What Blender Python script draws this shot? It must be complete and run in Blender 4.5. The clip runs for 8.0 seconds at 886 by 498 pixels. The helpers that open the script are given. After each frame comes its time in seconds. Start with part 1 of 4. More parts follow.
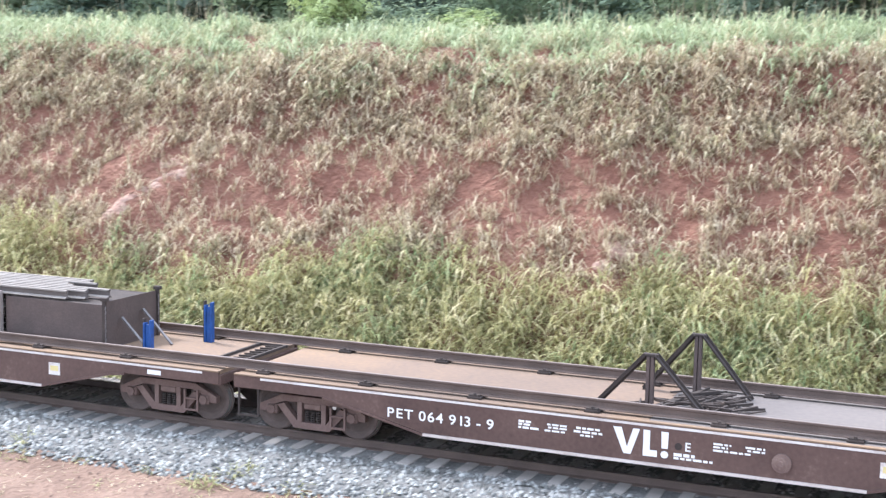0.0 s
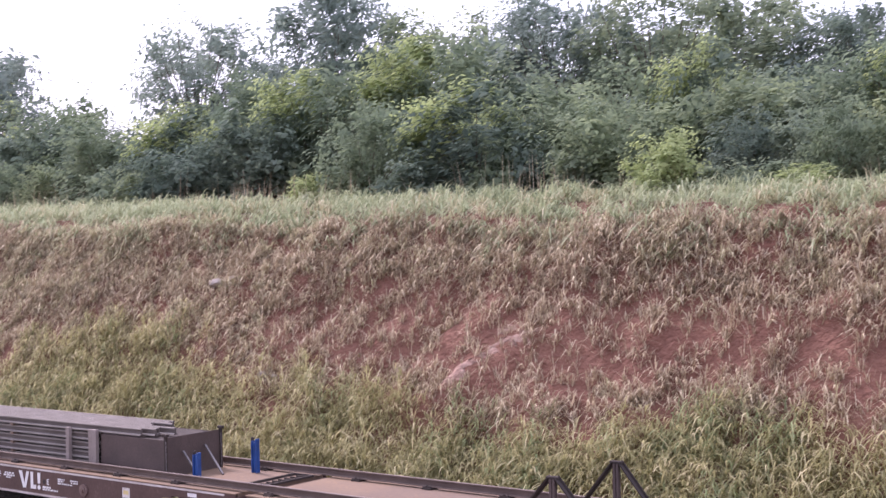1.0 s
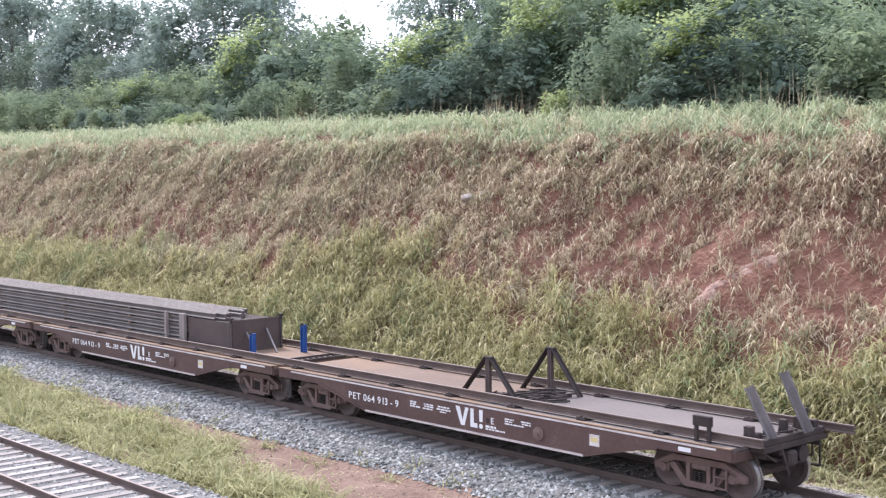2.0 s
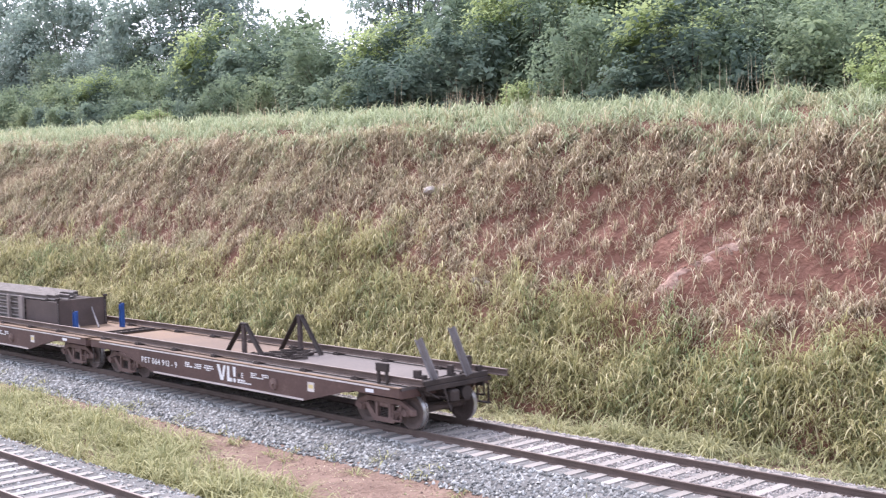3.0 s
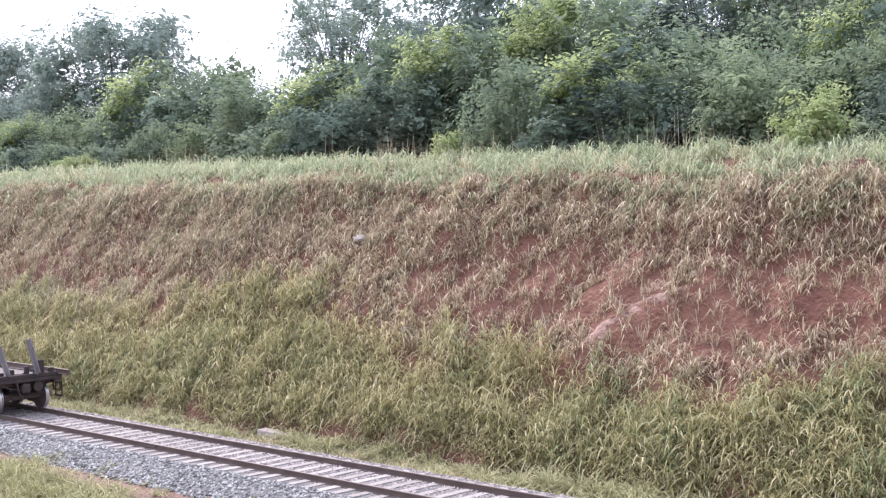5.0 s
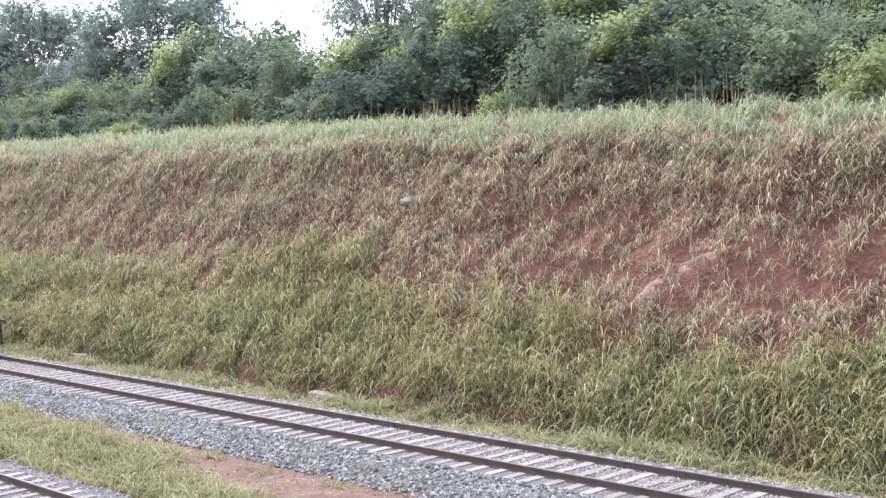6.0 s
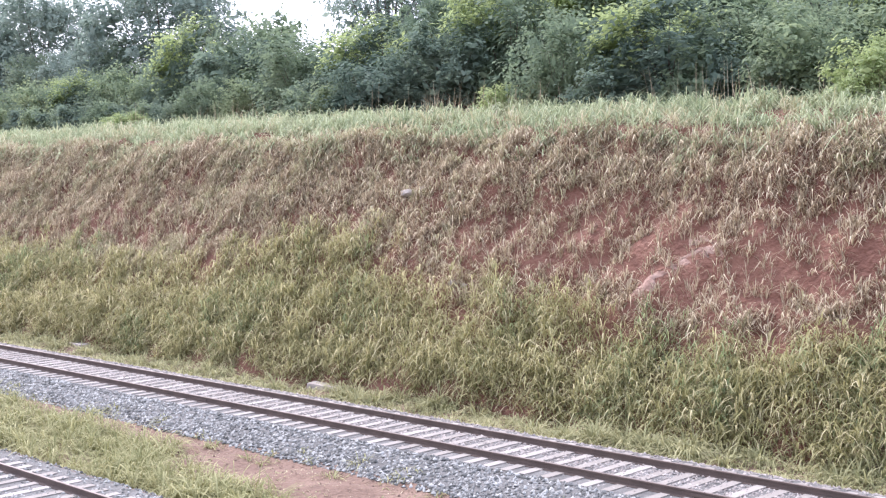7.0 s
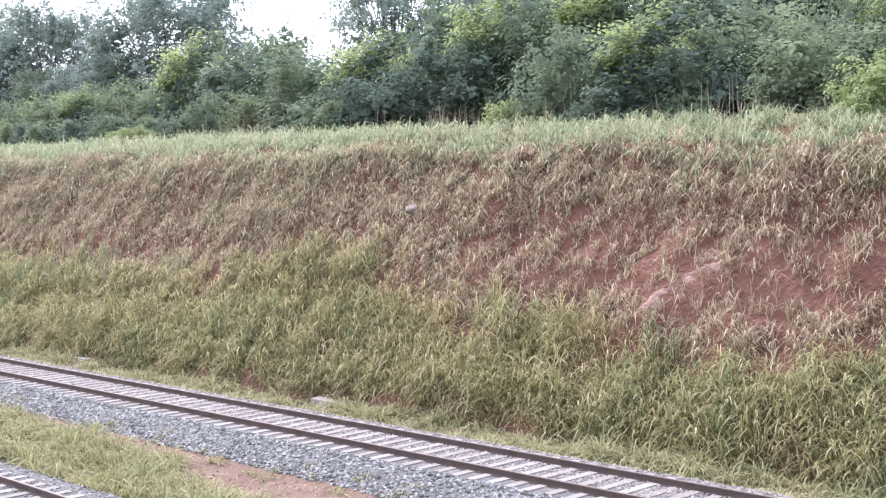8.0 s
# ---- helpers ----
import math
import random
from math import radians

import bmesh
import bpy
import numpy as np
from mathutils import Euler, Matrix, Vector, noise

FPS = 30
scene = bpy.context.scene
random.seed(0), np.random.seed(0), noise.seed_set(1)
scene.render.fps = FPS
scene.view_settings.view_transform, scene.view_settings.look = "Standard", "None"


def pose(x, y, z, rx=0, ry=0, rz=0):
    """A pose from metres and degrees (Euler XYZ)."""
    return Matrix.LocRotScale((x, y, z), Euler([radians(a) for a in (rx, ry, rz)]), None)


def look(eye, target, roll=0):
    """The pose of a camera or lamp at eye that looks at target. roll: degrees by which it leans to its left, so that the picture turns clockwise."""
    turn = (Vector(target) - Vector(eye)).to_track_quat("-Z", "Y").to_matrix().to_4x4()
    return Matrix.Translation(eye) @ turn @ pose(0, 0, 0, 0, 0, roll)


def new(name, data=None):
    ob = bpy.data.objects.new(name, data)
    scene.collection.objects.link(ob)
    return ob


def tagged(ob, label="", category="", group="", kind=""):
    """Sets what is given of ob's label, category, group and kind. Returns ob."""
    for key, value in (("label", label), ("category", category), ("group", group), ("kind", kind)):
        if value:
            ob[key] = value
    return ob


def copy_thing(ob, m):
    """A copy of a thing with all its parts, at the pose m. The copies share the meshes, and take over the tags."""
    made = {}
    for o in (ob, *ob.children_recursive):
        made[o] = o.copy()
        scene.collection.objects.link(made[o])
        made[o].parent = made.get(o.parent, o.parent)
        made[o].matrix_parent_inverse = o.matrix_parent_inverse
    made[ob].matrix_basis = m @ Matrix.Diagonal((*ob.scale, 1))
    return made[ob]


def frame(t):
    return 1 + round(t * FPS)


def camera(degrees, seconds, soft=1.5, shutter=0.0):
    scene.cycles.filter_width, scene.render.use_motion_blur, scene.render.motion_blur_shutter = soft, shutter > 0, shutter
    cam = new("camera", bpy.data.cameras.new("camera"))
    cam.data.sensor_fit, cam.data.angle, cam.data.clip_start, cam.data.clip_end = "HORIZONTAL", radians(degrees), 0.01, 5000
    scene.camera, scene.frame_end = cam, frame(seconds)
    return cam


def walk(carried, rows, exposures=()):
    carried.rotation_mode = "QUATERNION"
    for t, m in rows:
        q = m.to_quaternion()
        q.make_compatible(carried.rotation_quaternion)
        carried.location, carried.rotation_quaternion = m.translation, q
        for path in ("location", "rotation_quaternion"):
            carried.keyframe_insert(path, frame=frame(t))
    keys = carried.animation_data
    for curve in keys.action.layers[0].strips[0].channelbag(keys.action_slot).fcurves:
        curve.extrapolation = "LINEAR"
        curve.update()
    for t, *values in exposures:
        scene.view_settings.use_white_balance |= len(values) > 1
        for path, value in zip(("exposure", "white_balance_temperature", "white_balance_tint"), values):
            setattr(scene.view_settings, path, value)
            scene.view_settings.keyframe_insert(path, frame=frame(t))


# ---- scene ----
# Rail top is z = 0, the tracks run along x, the cutting's bank lies towards +y.
EYE = (0.0, 0.0, 6.34)
TRACK_Y, NEAR_TRACK_Y = 21.52, 12.08
cam = camera(37.65, 8.0, soft=1.2, shutter=0.2)


def heading(yaw, pitch, roll):
    """Camera pose: yaw to the left of +y, pitch upwards, roll, in degrees."""
    y, p = radians(yaw), radians(pitch)
    way = Vector((-math.sin(y) * math.cos(p), math.cos(y) * math.cos(p), math.sin(p)))
    return look(EYE, Vector(EYE) + way * 10.0, roll)


PATH = [
    (0.0, 22.504, -7.054, 1.092),
    (0.1, 24.15, -7.150, 0.750),
    (0.2, 25.882, -6.467, 0.339),
    (0.3, 27.294, -5.536, 0.220),
    (0.5, 30.629, -3.251, -0.226),
    (0.7, 33.265, -0.698, -1.288),
    (0.8, 35.357, 0.581, -1.622),
    (1.0, 37.161, 0.152, -1.244),
    (1.2, 39.673, -1.364, -1.190),
    (2.3, 49.139, -3.582, -0.562),
    (2.5, 48.396, -4.103, -0.936),
    (2.8, 47.072, -3.839, -1.849),
    (3.0, 46.591, -3.707, -1.453),
    (3.2, 45.384, -3.837, -1.713),
    (3.3, 44.308, -3.872, -1.572),
    (3.5, 40.881, -3.232, -0.405),
    (4.0, 41.257, -2.028, -1.177),
    (4.2, 42.535, -1.482, -1.085),
    (4.5, 43.331, -1.425, -0.733),
    (4.7, 43.138, -1.542, -0.847),
    (5.8, 45.426, -2.400, -1.568),
    (6.0, 45.590, -3.245, -1.742),
    (6.5, 45.499, -4.138, -1.768),
    (7.0, 45.588, -3.603, -1.416),
    (7.5, 46.033, -3.325, -1.250),
    (8.0, 45.782, -2.902, -1.165),
]
walk(cam, [(t, heading(a, b, c)) for t, a, b, c in PATH],
     exposures=[(t, e, k, g) for t, e, k, g in (
         (0.0, 1.08, 5750, 12), (0.2, 1.08, 5750, 13), (0.5, 1.04, 5720, 15), (0.7, 1.08, 5720, 18), (1.0, 0.26, 6120, 38), (1.2, 0.28, 6120, 35), (2.3, 0.58, 5920, 19),
         (3.3, 0.68, 6020, 27), (4.0, 0.78, 6000, 32), (4.5, 0.60, 5990, 29), (6.0, 0.48, 5950, 22), (7.0, 0.62, 5920, 23), (8.0, 0.61, 5920, 23))])

# ---- light: a hazy, bright white sky with a weak soft sun ----
SUN_ELEVATION, SUN_AZIMUTH = 50.0, 285.0
world = bpy.data.worlds.new("hazy_sky")
scene.world = world
world.use_nodes = True
wn, wl = world.node_tree.nodes, world.node_tree.links
wn.clear()
w_sky = wn.new("ShaderNodeTexSky")
w_sky.sky_type = "NISHITA"
w_sky.sun_disc = False
w_sky.sun_elevation = radians(SUN_ELEVATION)
w_sky.sun_rotation = radians(SUN_AZIMUTH)
w_sky.dust_density, w_sky.air_density, w_sky.ozone_density = 6.0, 1.6, 1.0
w_sky_bg = wn.new("ShaderNodeBackground")
w_sky_bg.inputs["Strength"].default_value = 0.06
w_haze = wn.new("ShaderNodeBackground")
w_haze.inputs["Color"].default_value = (0.86, 0.95, 1.07, 1)
w_haze.inputs["Strength"].default_value = 1.1
w_add = wn.new("ShaderNodeAddShader")
w_out = wn.new("ShaderNodeOutputWorld")
wl.new(w_sky.outputs[0], w_sky_bg.inputs["Color"])
wl.new(w_sky_bg.outputs[0], w_add.inputs[0])
wl.new(w_haze.outputs[0], w_add.inputs[1])
wl.new(w_add.outputs[0], w_out.inputs["Surface"])

sun = new("sun", bpy.data.lights.new("sun", "SUN"))
sun.data.energy = 3.0
sun.data.angle = radians(10)
sun.data.color = (1.0, 0.96, 0.9)
se, sa = radians(SUN_ELEVATION), radians(SUN_AZIMUTH)
sun.matrix_world = look((math.sin(sa) * math.cos(se) * 60, math.cos(sa) * math.cos(se) * 60, math.sin(se) * 60), (0, 0, 0))


# ---- materials ----
def material(name, colors, scale=4.0, fine=40.0, rough=0.85, metal=0.0, bump=0.3, island=0.0, per_object=0.0, translucent=0.0,
             coords="Object", dist=0.02):
    """Procedural surface: a ramp of colours over noise at two scales, with optional tint per island or per object."""
    m = bpy.data.materials.new(name)
    m.use_nodes = True
    n, l = m.node_tree.nodes, m.node_tree.links
    bsdf = n["Principled BSDF"]
    tc = n.new("ShaderNodeTexCoord")
    big = n.new("ShaderNodeTexNoise")
    big.inputs["Scale"].default_value = scale
    big.inputs["Detail"].default_value = 4
    small = n.new("ShaderNodeTexNoise")
    small.inputs["Scale"].default_value = fine
    small.inputs["Detail"].default_value = 3
    for x in (big, small):
        l.new(tc.outputs[coords], x.inputs["Vector"])
    mix = n.new("ShaderNodeMath")
    mix.operation = "MULTIPLY_ADD"
    mix.inputs[1].default_value = 0.45
    l.new(small.outputs["Fac"], mix.inputs[0])
    half = n.new("ShaderNodeMath")
    half.operation = "MULTIPLY_ADD"
    half.inputs[1].default_value = 0.9
    half.inputs[2].default_value = -0.17
    l.new(big.outputs["Fac"], half.inputs[0])
    l.new(half.outputs[0], mix.inputs[2])
    value = mix.outputs[0]
    for weight, source in ((island, "geo"), (per_object, "obj")):
        if weight:
            node = n.new("ShaderNodeNewGeometry") if source == "geo" else n.new("ShaderNodeObjectInfo")
            out = node.outputs["Random Per Island"] if source == "geo" else node.outputs["Random"]
            blend = n.new("ShaderNodeMix")
            blend.inputs[0].default_value = weight
            l.new(value, blend.inputs[2])
            l.new(out, blend.inputs[3])
            value = blend.outputs[0]
    ramp = n.new("ShaderNodeValToRGB")
    e = ramp.color_ramp.elements
    while len(e) < len(colors):
        e.new(0.5)
    for k, c in enumerate(colors):
        e[k].position = 0.12 + 0.76 * k / max(1, len(colors) - 1)
        e[k].color = (*c, 1)
    l.new(value, ramp.inputs[0])
    l.new(ramp.outputs[0], bsdf.inputs["Base Color"])
    bsdf.inputs["Roughness"].default_value = rough
    bsdf.inputs["Metallic"].default_value = metal
    if bump:
        b = n.new("ShaderNodeBump")
        b.inputs["Strength"].default_value = bump
        b.inputs["Distance"].default_value = dist
        l.new(small.outputs["Fac"], b.inputs["Height"])
        l.new(b.outputs[0], bsdf.inputs["Normal"])
    if translucent:
        bsdf.inputs["Specular IOR Level"].default_value = 0.25
        tr = n.new("ShaderNodeBsdfTranslucent")
        l.new(ramp.outputs[0], tr.inputs["Color"])
        ms = n.new("ShaderNodeMixShader")
        ms.inputs[0].default_value = translucent
        l.new(bsdf.outputs[0], ms.inputs[1])
        l.new(tr.outputs[0], ms.inputs[2])
        l.new(ms.outputs[0], n["Material Output"].inputs["Surface"])
    return m


M_SOIL = material("red_soil", [(0.11, 0.045, 0.029), (0.18, 0.08, 0.052), (0.27, 0.138, 0.092)], 0.9, 7, 0.95, bump=1.0, dist=0.14)
M_DIRT = material("brown_dirt", [(0.115, 0.068, 0.047), (0.185, 0.115, 0.082), (0.275, 0.185, 0.135)], 1.1, 9, 0.95, bump=1.0, dist=0.08)
M_STONE = material("ballast_stone", [(0.08, 0.079, 0.072), (0.185, 0.183, 0.172), (0.39, 0.386, 0.362)], 1.2, 30, 0.9, island=0.75)
M_BED = material("ballast_bed", [(0.06, 0.056, 0.052), (0.145, 0.138, 0.128), (0.26, 0.247, 0.23)], 2.0, 17, 0.95, bump=1.0, dist=0.05)
M_STONE_DUSTY = material("dusty_ballast_stone", [(0.165, 0.143, 0.13), (0.275, 0.24, 0.217), (0.43, 0.385, 0.35)], 1.2, 30, 0.95, island=0.65)
M_PALE = material("pale_washed_soil", [(0.20, 0.115, 0.083), (0.33, 0.205, 0.155), (0.52, 0.38, 0.30)], 3.5, 9, 0.95, bump=1.0, dist=0.08)
M_ROCK = material("pale_rock", [(0.24, 0.20, 0.17), (0.36, 0.31, 0.27), (0.48, 0.43, 0.38)], 3, 25, 0.9, bump=0.5)
M_CLOD = material("dark_clod", [(0.08, 0.05, 0.04), (0.14, 0.085, 0.065), (0.22, 0.14, 0.11)], 4, 30, 0.95, island=0.5)
M_SLEEPER = material("concrete_sleeper", [(0.215, 0.188, 0.164), (0.305, 0.272, 0.242), (0.41, 0.372, 0.335)], 2, 60, 0.9, per_object=0.45)
M_RAIL = material("rusty_rail", [(0.068, 0.048, 0.04), (0.11, 0.077, 0.063), (0.17, 0.12, 0.098)], 1.5, 50, 0.75, 0.2)
M_RAIL_TOP = material("worn_rail_head", [(0.13, 0.10, 0.09), (0.20, 0.16, 0.145), (0.28, 0.23, 0.21)], 1.5, 50, 0.55, 0.4)
M_BROWN = material("brown_wagon_paint", [(0.036, 0.02, 0.017), (0.075, 0.041, 0.033), (0.105, 0.06, 0.048), (0.19, 0.125, 0.098)], 0.9, 14, 0.8, bump=0.25)
M_DECK = material("dusty_rusted_deck", [(0.10, 0.075, 0.063), (0.175, 0.118, 0.083), (0.27, 0.172, 0.095)], 0.35, 10, 0.9)
M_DECK_GREY = material("grey_dusty_deck", [(0.09, 0.075, 0.069), (0.135, 0.114, 0.104), (0.19, 0.158, 0.138)], 0.3, 10, 0.9)
M_DARK = material("dark_grimy_steel", [(0.022, 0.017, 0.015), (0.045, 0.033, 0.028), (0.085, 0.06, 0.05)], 2, 40, 0.9, 0.05)
M_GRASS = material("green_bank_grass", [(0.185, 0.18, 0.08), (0.34, 0.325, 0.15), (0.52, 0.475, 0.25), (0.80, 0.71, 0.47)], 0.7, 1.8, 0.8, island=0.66, translucent=0.45, bump=0)
M_PALE_GRASS = material("pale_olive_grass", [(0.27, 0.255, 0.14), (0.46, 0.43, 0.26), (0.72, 0.66, 0.47)], 0.7, 1.8, 0.8, island=0.68, translucent=0.45, bump=0)
M_LUSH = material("fresh_green_grass", [(0.15, 0.19, 0.09), (0.27, 0.325, 0.155), (0.50, 0.53, 0.30)], 0.7, 1.8, 0.8, island=0.66, translucent=0.45, bump=0)
M_DRY = material("dry_grass", [(0.26, 0.20, 0.13), (0.44, 0.36, 0.24), (0.70, 0.61, 0.44)], 0.5, 1.6, 0.85, island=0.75, translucent=0.3, bump=0)
M_CREST = material("crest_grass", [(0.23, 0.285, 0.16), (0.375, 0.43, 0.25), (0.56, 0.575, 0.38)], 0.3, 1.2, 0.8, island=0.5, translucent=0.35, bump=0)
M_VERGE = material("verge_grass", [(0.22, 0.225, 0.105), (0.375, 0.365, 0.19), (0.56, 0.52, 0.31)], 0.6, 1.6, 0.8, island=0.55, translucent=0.35, bump=0)
M_FIELD = material("field_grass", [(0.18, 0.185, 0.08), (0.33, 0.325, 0.15), (0.56, 0.52, 0.29)], 0.6, 1.6, 0.8, island=0.55, translucent=0.35, bump=0)
M_LEAF = material("leaves", [(0.11, 0.16, 0.128), (0.19, 0.25, 0.18), (0.34, 0.40, 0.23)], 0.5, 2.5, 0.85, island=0.3, per_object=0.35, translucent=0.5, bump=0)
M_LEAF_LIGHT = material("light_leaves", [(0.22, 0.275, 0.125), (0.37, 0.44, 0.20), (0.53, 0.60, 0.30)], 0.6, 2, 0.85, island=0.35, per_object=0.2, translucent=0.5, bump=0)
M_LEAF_MID = material("mid_leaves", [(0.14, 0.195, 0.135), (0.24, 0.305, 0.185), (0.42, 0.475, 0.25)], 0.5, 2.5, 0.85, island=0.3, per_object=0.35, translucent=0.5, bump=0)
# bluer and lighter: distance haze painted into the leaf colour of the back trees
M_LEAF_HAZED = material("haze_tinted_leaves", [(0.16, 0.215, 0.185), (0.255, 0.325, 0.27), (0.40, 0.47, 0.37)], 0.3, 2, 0.85, island=0.3, per_object=0.25, translucent=0.5, bump=0)
M_BOGIE = material("dusty_brown_casting", [(0.09, 0.055, 0.045), (0.15, 0.095, 0.08), (0.23, 0.16, 0.13)], 3, 30, 0.85)
M_WHEEL = material("rusty_wheel", [(0.05, 0.035, 0.03), (0.085, 0.06, 0.05), (0.14, 0.10, 0.085)], 3, 30, 0.8)
M_TREAD = material("polished_tread", [(0.35, 0.34, 0.33), (0.5, 0.49, 0.48), (0.6, 0.59, 0.57)], 3, 60, 0.35, 0.8, bump=0.05)
M_WHITE = material("white_paint", [(0.62, 0.60, 0.57), (0.74, 0.72, 0.70), (0.82, 0.81, 0.79)], 3, 40, 0.7, bump=0.05)
M_WHITE_WORN = material("worn_white_paint", [(0.33, 0.25, 0.22), (0.62, 0.56, 0.52), (0.76, 0.72, 0.68)], 2.5, 30, 0.8, bump=0.05)
M_YELLOW = material("yellow_paint", [(0.50, 0.40, 0.16), (0.62, 0.50, 0.22), (0.70, 0.60, 0.32)], 5, 40, 0.7, bump=0.05)
M_FLANGE = material("pale_flange", [(0.34, 0.27, 0.23), (0.5, 0.43, 0.39), (0.62, 0.56, 0.52)], 2, 30, 0.9, bump=0.1)
M_BLUE = material("blue_paint", [(0.006, 0.025, 0.09), (0.01, 0.055, 0.21), (0.016, 0.085, 0.30)], 4, 40, 0.55, bump=0.05)
M_PLATE = material("grey_weathered_steel", [(0.10, 0.085, 0.08), (0.17, 0.15, 0.145), (0.25, 0.225, 0.215)], 3, 40, 0.6, 0.3)
M_BOXSTEEL = material("dark_brown_plate", [(0.05, 0.036, 0.032), (0.085, 0.06, 0.052), (0.13, 0.09, 0.078)], 1.2, 25, 0.7, 0.1)
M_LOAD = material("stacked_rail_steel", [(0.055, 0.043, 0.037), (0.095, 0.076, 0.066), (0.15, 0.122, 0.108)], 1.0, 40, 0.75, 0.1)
M_LOAD_PALE = material("stacked_rail_pale", [(0.16, 0.136, 0.117), (0.245, 0.212, 0.185), (0.35, 0.31, 0.275)], 1.0, 40, 0.9, 0.0)
M_STANCHION = material("dusty_stanchion", [(0.17, 0.135, 0.118), (0.26, 0.215, 0.192), (0.35, 0.30, 0.27)], 2, 30, 0.85)
M_BARK = material("bark", [(0.06, 0.045, 0.035), (0.12, 0.095, 0.075), (0.19, 0.16, 0.13)], 3, 20, 0.95, bump=0.6)


# ---- mesh helpers ----
def mesh_of(name, verts, quads, mats):
    """A mesh from arrays of vertices and of equal-sided faces."""
    verts, quads = np.asarray(verts, dtype=np.float32), np.asarray(quads, dtype=np.int32)
    me = bpy.data.meshes.new(name)
    nf, k = quads.shape
    me.vertices.add(len(verts))
    me.vertices.foreach_set("co", verts.ravel())
    me.loops.add(nf * k)
    me.loops.foreach_set("vertex_index", quads.ravel())
    me.polygons.add(nf)
    me.polygons.foreach_set("loop_start", np.arange(0, nf * k, k, dtype=np.int32))
    me.polygons.foreach_set("loop_total", np.full(nf, k, dtype=np.int32))
    me.update(calc_edges=True)
    me.validate()
    for m in mats if isinstance(mats, (list, tuple)) else [mats]:
        me.materials.append(m)
    return me


def mesh_from(name, bm, mat):
    me = bpy.data.meshes.new(name)
    bmesh.ops.recalc_face_normals(bm, faces=bm.faces)
    bm.to_mesh(me)
    bm.free()
    me.materials.append(mat)
    return me


def part(name, bm, mat, parent, label=""):
    """Link a bmesh as one mesh object under a thing or a part."""
    ob = new(name, mesh_from(name, bm, mat))
    ob.parent = parent
    return tagged(ob, label)


def thing(name, label, category, group="", m=None, kind=""):
    ob = new(name)
    ob.empty_display_size = 0.2
    if m is not None:
        ob.matrix_basis = m
    return tagged(ob, label, category, group, kind)


def box(bm, x0, x1, y0, y1, z0, z1, bevel=0.0):
    """Add a box, with bevelled edges where asked."""
    r = bmesh.ops.create_cube(bm, size=1.0)
    for v in r["verts"]:
        v.co = Vector(((x0 + x1) / 2 + v.co.x * (x1 - x0), (y0 + y1) / 2 + v.co.y * (y1 - y0), (z0 + z1) / 2 + v.co.z * (z1 - z0)))
    if bevel:
        bmesh.ops.bevel(bm, geom=list({e for v in r["verts"] for e in v.link_edges}), offset=bevel, segments=1, affect="EDGES")
    return bm


def beam(bm, a, b, w, d):
    """Add a straight bar of section w x d from a to b."""
    a, b = Vector(a), Vector(b)
    m = (b - a).to_track_quat("Z", "Y").to_matrix().to_4x4()
    r = bmesh.ops.create_cube(bm, size=1.0)
    n = (b - a).length
    for v in r["verts"]:
        v.co = a + m @ Vector((v.co.x * w, v.co.y * d, (v.co.z + 0.5) * n))
    return bm


def rod(bm, a, b, r0, r1=None, seg=12, cap=True):
    """Add a round bar from a to b."""
    a, b = Vector(a), Vector(b)
    r1 = r0 if r1 is None else r1
    q = (b - a).to_track_quat("Z", "Y").to_matrix().to_4x4()
    m = Matrix.Translation((a + b) / 2) @ q
    bmesh.ops.create_cone(bm, cap_ends=cap, segments=seg, radius1=r0, radius2=r1, depth=(b - a).length, matrix=m)
    return bm


def prism(bm, outline, y0, y1):
    """Add a solid: an outline in x, z drawn out from y0 to y1."""
    f = [bm.verts.new((x, y0, z)) for x, z in outline]
    g = [bm.verts.new((x, y1, z)) for x, z in outline]
    bm.faces.new(f)
    bm.faces.new(list(reversed(g)))
    for i in range(len(f)):
        j = (i + 1) % len(f)
        bm.faces.new((f[j], f[i], g[i], g[j]))
    return bm


# ---- the ground: one sheet with trackbeds, bank and plateau ----
PROFILE_Y = [-400, -60, 2, 6.0, 8.6, 9.9, 14.0, 14.7, 18.6, 19.9, 23.2, 24.3, 25.6, 28.7, 32.2, 33.4, 34.8, 40, 60, 120, 700]
PROFILE_Z = [-1.5, -1.2, -1.0, -0.85, -0.75, -0.19, -0.19, -0.6, -0.62, -0.19, -0.19, -0.55, -0.45, 2.9, 7.2, 7.75, 8.1, 8.7, 10.5, 14, 20]


